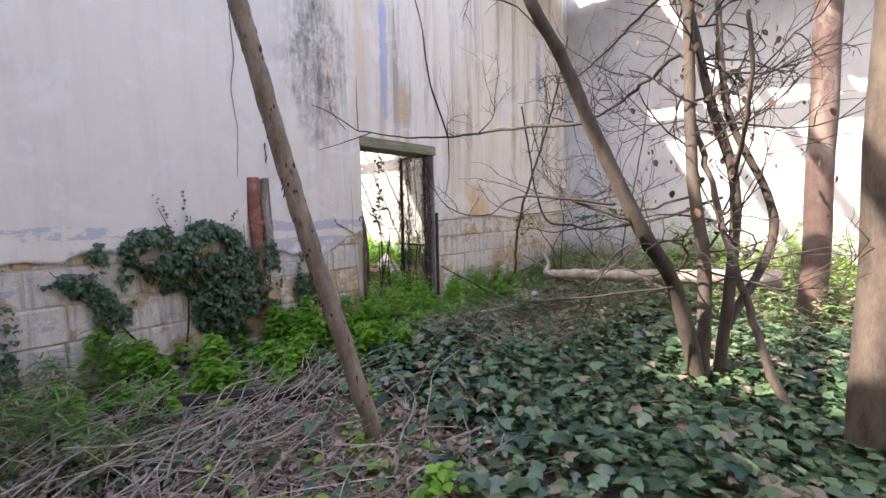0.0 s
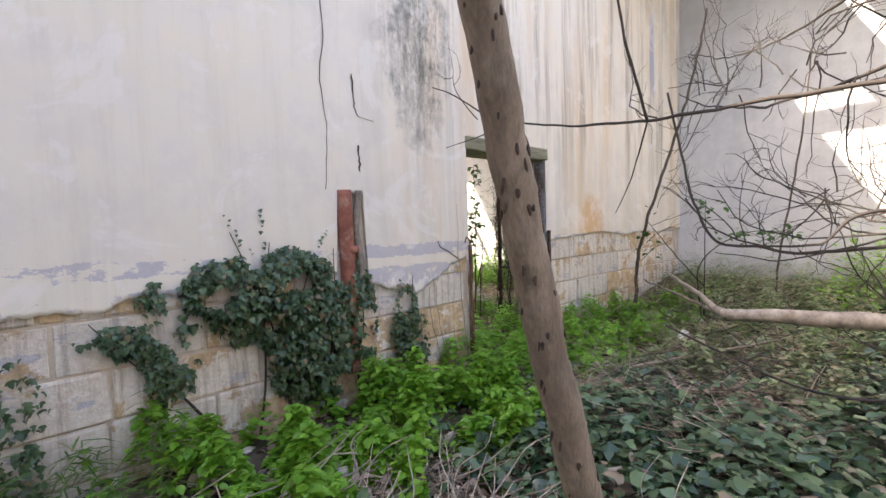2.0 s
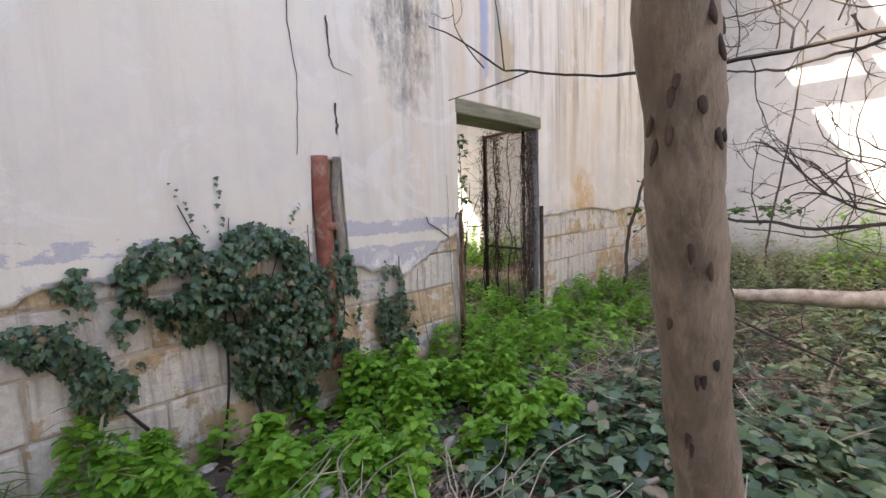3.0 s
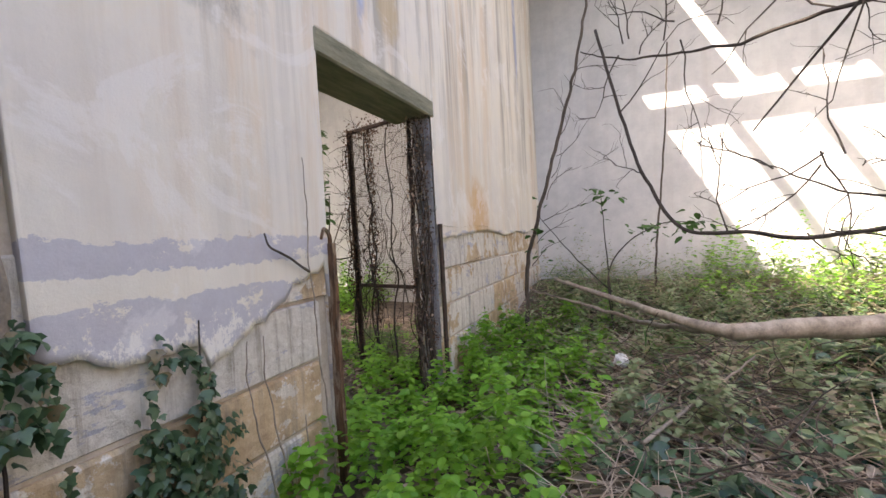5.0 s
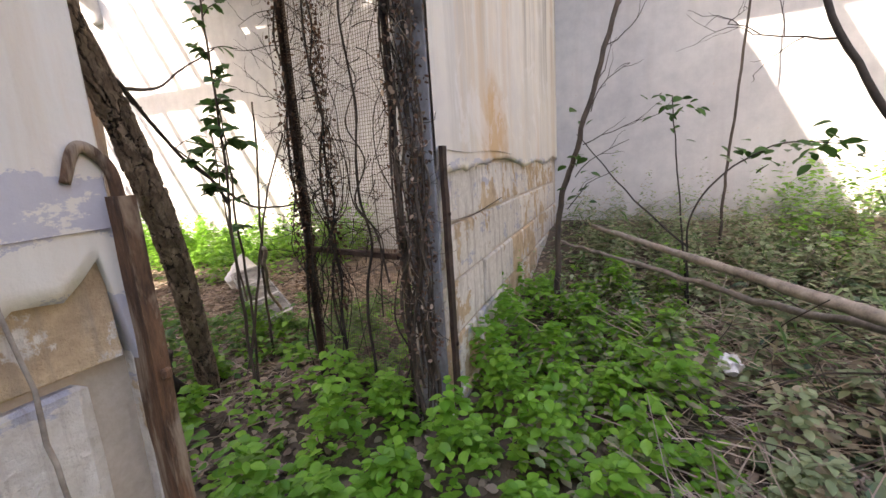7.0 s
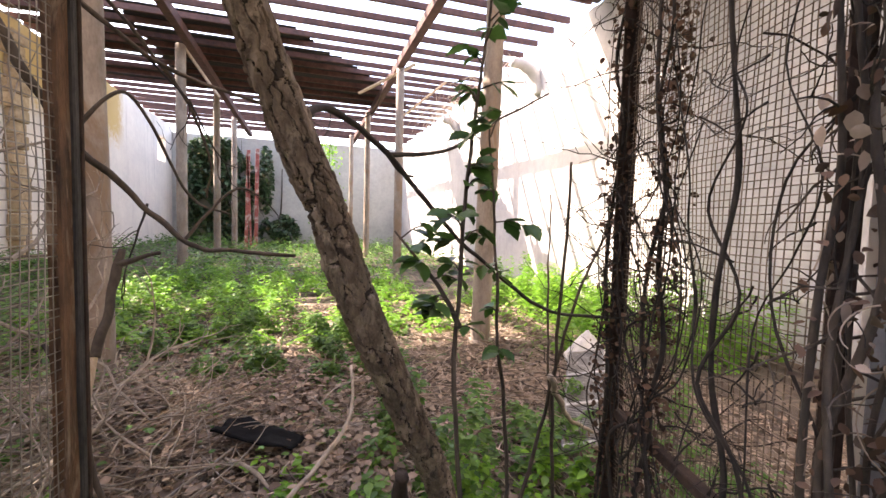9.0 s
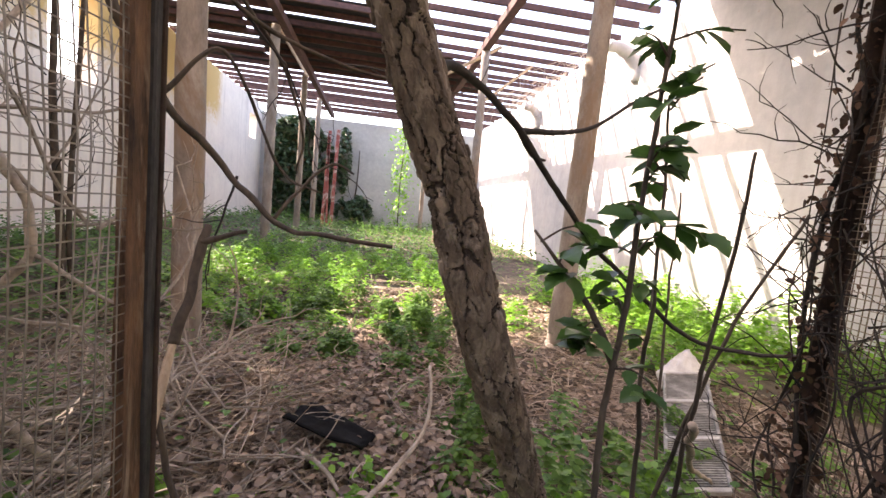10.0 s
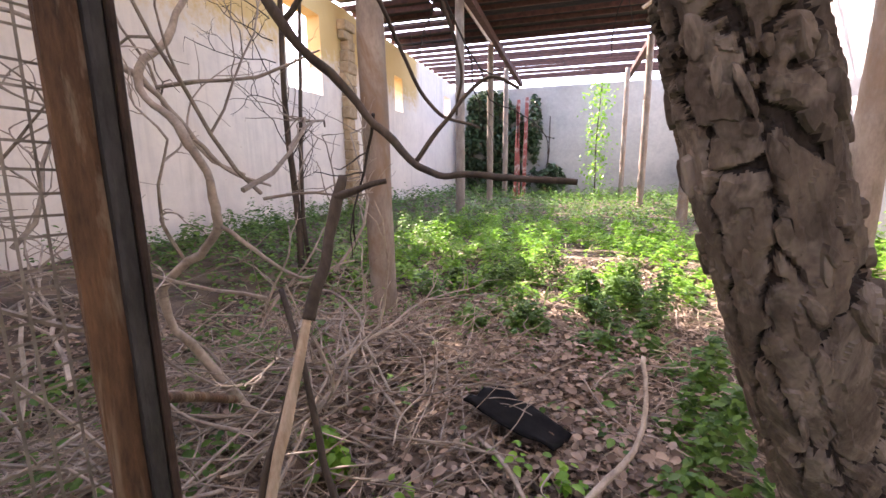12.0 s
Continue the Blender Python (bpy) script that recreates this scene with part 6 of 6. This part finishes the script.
# dead vines over the right gate leaf and the jamb
def gate_vines():
    root = thing("dead_vine", "tangled dead brown vine hanging over gate leaf and jamb", "vine")
    rv = random.Random(17)
    h, fr = Vector((0.01, 0.18, 0)), Vector((0.20, 0.93, 0))
    side = Vector((-(fr - h).y, (fr - h).x, 0)).normalized()

    def on_leaf(u, z, off=0.0):
        return h + (fr - h) * u + side * (0.03 + off) + Vector((0, 0, z))
    pieces = []
    for k in range(19):
        u, z = rv.uniform(0.0, 1.05), rv.uniform(0.1, 0.9)
        pts = [on_leaf(u, z, rv.uniform(0, 0.03))]
        top = rv.uniform(1.2, 2.3)
        while z < top:
            z += rv.uniform(0.12, 0.3)
            u = min(1.08, max(-0.05, u + rv.uniform(-0.17, 0.17)))
            pts.append(on_leaf(u, z, rv.uniform(0, 0.05)))
        if len(pts) > 2:
            v, f = tube(smooth_path(pts, 5 * len(pts)), rv.uniform(0.002, 0.006), 0.0015, 6, 0.2)
            part("vine_stem", mesh_of("vine_stem", v, f, M_TWIG), M_TWIG, root)
    for k in range(85):
        u, z = (rv.uniform(0.88, 1.06) if k % 2 else rv.uniform(-0.05, 1.0)), rv.uniform(0.6, 2.3)
        pieces += twigs(rv, on_leaf(u, z), (rv.uniform(-1, 1), rv.uniform(-1, 1), rv.uniform(-0.8, 0.8)), rv.uniform(0.08, 0.3), 0.0026, 1, 0.9)
    v, f = join(pieces)
    tagged(part("tangle", mesh_of("tangle", v, f, M_TWIG), M_TWIG, root), kind="stuff")
    # thick ropes on the jamb
    ropes = []
    for k in range(9):
        y, z = rv.uniform(0.05, 0.14), rv.uniform(0.0, 0.4)
        pts = []
        while z < 2.25:
            pts.append((-0.03 - rv.uniform(0, 0.05), y, z))
            z += rv.uniform(0.12, 0.3)
            y = min(0.155, max(0.03, y + rv.uniform(-0.05, 0.05)))
        v, f = tube(smooth_path(pts, 4 * len(pts)), rv.uniform(0.003, 0.009), 0.0025, 7, 0.3, k)
        part("woody_stem", mesh_of("woody_stem", v, f, M_BARK), M_BARK, root)
    for k in range(60):
        ropes += twigs(rv, (-0.03, rv.uniform(0.05, 0.2), rv.uniform(0.3, 2.2)), (rv.uniform(-1, 0.1), rv.uniform(-1, 1), rv.uniform(-0.7, 0.7)), rv.uniform(0.08, 0.22), 0.003, 1, 0.9)
    v, f = join(ropes)
    tagged(part("jamb_tangle", mesh_of("jamb_tangle", v, f, M_BARK), M_BARK, root, "fine tangled side shoots"), kind="stuff")
    def leaves(name, q, lo, hi, mat, label=""):
        q = np.array([tuple(v) for v in q])
        k = len(q)
        part(name, scatter(name, "oval", q, R.uniform(0, 6.28, k), R.uniform(-1.6, 0.4, k), R.uniform(-1.3, 1.3, k), R.uniform(lo, hi, k), mat), mat, root, label)

    def shaggy(z, seed):
        return max(0.0, noise.noise(Vector((seed, 0.4, z * 2.3))) + 0.25)
    # thick woody stems wound round the jamb
    for k in range(5):
        pts, z, y = [], rv.uniform(-0.05, 0.1), rv.uniform(0.02, 0.15)
        while z < 2.4:
            pts.append((-0.045 - rv.uniform(0, 0.06), y, z))
            z += rv.uniform(0.15, 0.3)
            y = min(0.17, max(0.0, y + rv.uniform(-0.07, 0.07)))
        v, f = tube(smooth_path(pts, 5 * len(pts)), rv.uniform(0.007, 0.014), 0.004, 8, 0.35, k)
        part("woody_stem", mesh_of("woody_stem", v, f, M_BARK, True), M_BARK, root)
    loops = []
    for k in range(90):
        c = Vector((-0.06 - rv.uniform(0, 0.05), rv.uniform(-0.02, 0.17), rv.uniform(0.2, 2.3)))
        r, a0 = rv.uniform(0.02, 0.06), rv.uniform(0, 6.28)
        n1, n2 = Vector((rv.uniform(-0.6, 0.6), rv.uniform(-1, 1), rv.uniform(-1, 1))).normalized(), Vector((0.3, rv.uniform(-1, 1), 1)).normalized()
        turn = rv.uniform(0.8, 2.8)
        loops.append(tube([c + (n1 * math.cos(a0 + turn * i / 11) + n2 * math.sin(a0 + turn * i / 11)) * r * (1 + 0.5 * i / 11) for i in range(12)], 0.0015, 0.0009, 5))
    v, f = join(loops)
    tagged(part("tendril_tangle", mesh_of("tendril_tangle", v, f, M_STRAW), M_STRAW, root, "curling pale dry tendrils"), kind="stuff")
    leaves("dry_leaves", [(-0.04 - rv.uniform(0, 0.09), rv.uniform(-0.02, 0.18), 2.35 - 2.1 * rv.random() ** 1.3) for i in range(260)], 0.010, 0.034, M_LEAFDEAD, "curled pale dead leaves")
    leaves("withered_leaves", [(-0.04 - rv.uniform(0, 0.09), rv.uniform(-0.02, 0.18), rv.uniform(0.4, 2.35)) for i in range(900)], 0.010, 0.028, M_VINELEAF)
    # dark clumps on the free edge, on a second strand and along the top rail
    clump = []
    for i in range(2600):
        z = rv.uniform(0.55, 2.36)
        u, seed = (1.0, 1.7) if i % 2 else (0.62, 6.1)
        w = shaggy(z, seed) * (0.06 if i % 2 else 0.04) + 0.006
        c = on_leaf(u + rv.gauss(0, w), z, rv.gauss(0.0, 0.03))
        if i % 7 == 0:
            c = on_leaf(rv.uniform(0.05, 1.0), 2.33 + rv.gauss(0, 0.05), rv.gauss(0.0, 0.03))
        clump.append(c)
    leaves("withered_clumps", clump, 0.008, 0.028, M_VINELEAF, "shaggy clumps of dark withered leaves")
    for u, seed in ((1.0, 3), (0.62, 5), (0.66, 9), (0.3, 12)):
        pts = [on_leaf(u + rv.uniform(-0.05, 0.05), z, rv.uniform(0, 0.03)) for z in np.arange(0.08, 2.35, 0.22)]
        v, f = tube(smooth_path(pts, 60), 0.009, 0.005, 7, 0.35, seed)
        part("vine_stem", mesh_of("vine_stem", v, f, M_TWIG, True), M_TWIG, root)
    fine = []
    for k in range(110):
        u = rv.choice((rv.gauss(1.0, 0.03), rv.gauss(0.62, 0.06), rv.uniform(0, 1)))
        fine += twigs(rv, on_leaf(u, rv.uniform(0.7, 2.33)), (rv.uniform(-1, 1), rv.uniform(-1, 1), rv.uniform(-0.9, 0.7)), rv.uniform(0.08, 0.26), 0.0028, 1, 0.9)
    v, f = join(fine)
    tagged(part("shoot_tangle", mesh_of("shoot_tangle", v, f, M_TWIG), M_TWIG, root), kind="stuff")


gate_vines()


def green_sapling():
    root = thing("green_sapling", "slender sapling with broad dark green toothed leaves", "sapling")
    stems = ([(-0.30, 0.98, -0.05), (-0.36, 0.92, 0.5), (-0.43, 0.84, 1.0), (-0.44, 0.80, 1.4), (-0.40, 0.84, 1.75), (-0.33, 0.92, 2.1), (-0.3, 0.95, 2.35)],
             [(-0.05, 1.25, -0.05), (-0.1, 1.15, 0.6), (-0.2, 1.05, 1.1), (-0.26, 0.98, 1.45), (-0.3, 0.95, 1.8)],
             [(-0.42, 0.84, 1.22), (-0.50, 0.86, 1.36), (-0.60, 0.92, 1.48)])
    for s in stems:
        limb("stem", s, 0.009, 0.003, M_BARK, root, sides=7)
    rv = random.Random(6)
    pos, yaw = [], []
    for s, lo, n in ((stems[0], 0.42, 27), (stems[1], 0.5, 9), (stems[2], 0.15, 6)):
        path = smooth_path(s, 60)
        for i in range(n):
            c = path[int((lo + (1 - lo) * (i + rv.random()) / n) * 59)]
            a = rv.uniform(0, 6.28)
            reach = rv.uniform(0.03, 0.13)
            tip = c + Vector((reach * math.cos(a), reach * math.sin(a), rv.uniform(-0.02, 0.06)))
            limb("shoot", [c, c.lerp(tip, 0.5) + Vector((0, 0, 0.012)), tip], 0.0028, 0.0014, M_BARK, root, sides=5, steps=7, gnarl=0)
            for k in range(rv.randint(3, 6)):
                t = rv.uniform(0.25, 1.0)
                q = c.lerp(tip, t)
                pos.append((q.x, q.y, q.z + 0.01))
                yaw.append(a - math.pi / 2 + rv.choice((-1, 1)) * rv.uniform(0.2, 1.3))
    n = len(pos)
    part("leaves", scatter("leaves", "toothed", np.array(pos), np.array(yaw), R.uniform(-0.9, 0.3, n), R.uniform(-0.6, 0.6, n), R.uniform(0.038, 0.08, n), M_SAPLEAF), M_SAPLEAF, root)
    st = thing("bare_shoots", "thin bare grey shoots beside the gate leaf", "shoots")
    for s in ([(0.35, 1.5, 0), (0.22, 1.35, 0.7), (0.15, 1.2, 1.4), (0.13, 1.15, 1.75)], [(0.1, 1.5, 0.0), (0.2, 1.4, 0.6), (0.25, 1.3, 1.1), (0.4, 1.2, 1.6)], [(0.6, 1.9, 0), (0.58, 1.98, 0.8), (0.6, 2.05, 1.7)]):
        limb("shoot", s, 0.010, 0.005, M_BARK, st, sides=7)


green_sapling()


# far ivy, seen over the end wall's doorway
def far_ivy():
    root = thing("far_ivy", "dark ivy mass hanging over the end wall's opening", "ivy")
    pts = []
    for cx, cz, rx, rz, n, yy in ((-4.7, 2.6, 1.5, 2.5, 5200, 24.9), (-5.9, 2.6, 0.9, 2.7, 3000, 24.9), (-5.4, 4.9, 1.2, 0.8, 1600, 24.9), (-2.2, 0.8, 1.0, 1.0, 1500, 24.6), (-2.9, 3.6, 0.35, 1.8, 700, 24.9)):
        for i in range(n):
            a, r = R.uniform(0, 6.28), math.sqrt(R.rand())
            x, z = cx + rx * r * math.cos(a), cz + rz * r * math.sin(a)
            if noise.noise(Vector((x * 1.6, z * 1.6, 3))) > -0.3:
                pts.append((x, yy - R.rand() * 0.9 * (1 - 0.6 * r), max(0.1, z)))
    p = np.array(pts)
    n = len(p)
    part("leaves", scatter("leaves", "ivy", p, R.uniform(0, 6.28, n), R.uniform(-1.3, 0.2, n), R.uniform(-0.6, 0.6, n), R.uniform(0.14, 0.26, n), M_IVY), M_IVY, root)
    for x0, x1 in ((-5.4, -5.0), (-4.4, -4.6), (-3.6, -3.9), (-2.4, -2.1)):
        limb("ivy_stem", [(x0, 24.85, 0), ((x0 + x1) / 2 + 0.1, 24.9, 2.0), (x1, 24.9, 4.2)], 0.06, 0.02, M_BARK, root, sides=8)
    g = thing("pillar_climber", "light green climber on the far pillars", "climber")
    q = np.array([(0.2 + R.normal(0, 0.3), 22.2 + R.normal(0, 0.25), R.uniform(0.2, 5.4)) for i in range(700)])
    n = len(q)
    part("leaves", scatter("leaves", "oval", q, R.uniform(0, 6.28, n), R.uniform(-1.2, 0.2, n), R.uniform(-0.6, 0.6, n), R.uniform(0.10, 0.2, n), M_HERB), M_HERB, g)
    v, f = join([tube(smooth_path([(0.2, 22.2, 0), (0.15, 22.2, 2.5), (0.3, 22.2, 5.4)], 20), 0.04, 0.02, 8, 0.2)])
    part("stem", mesh_of("stem", v, f, M_BARK), M_BARK, g)
    # dry creeper over the long wall's top
    c = thing("dry_creeper", "dry pale creeper hanging from the long wall's top", "creeper")
    pieces = []
    rv = random.Random(44)
    for k in range(60):
        y = rv.uniform(10.5, 17)
        pieces.append(twigs(rv, (4.5, y, 5.9 + rv.uniform(-0.1, 0.15)), (rv.uniform(-1.4, -0.2), rv.uniform(-0.6, 0.6), rv.uniform(-0.9, 0.6)), rv.uniform(0.7, 1.7), 0.012, 1, 0.8, 0.12))
    twig_parts(c, pieces, M_STRAW)


far_ivy()
tuff_blocks()
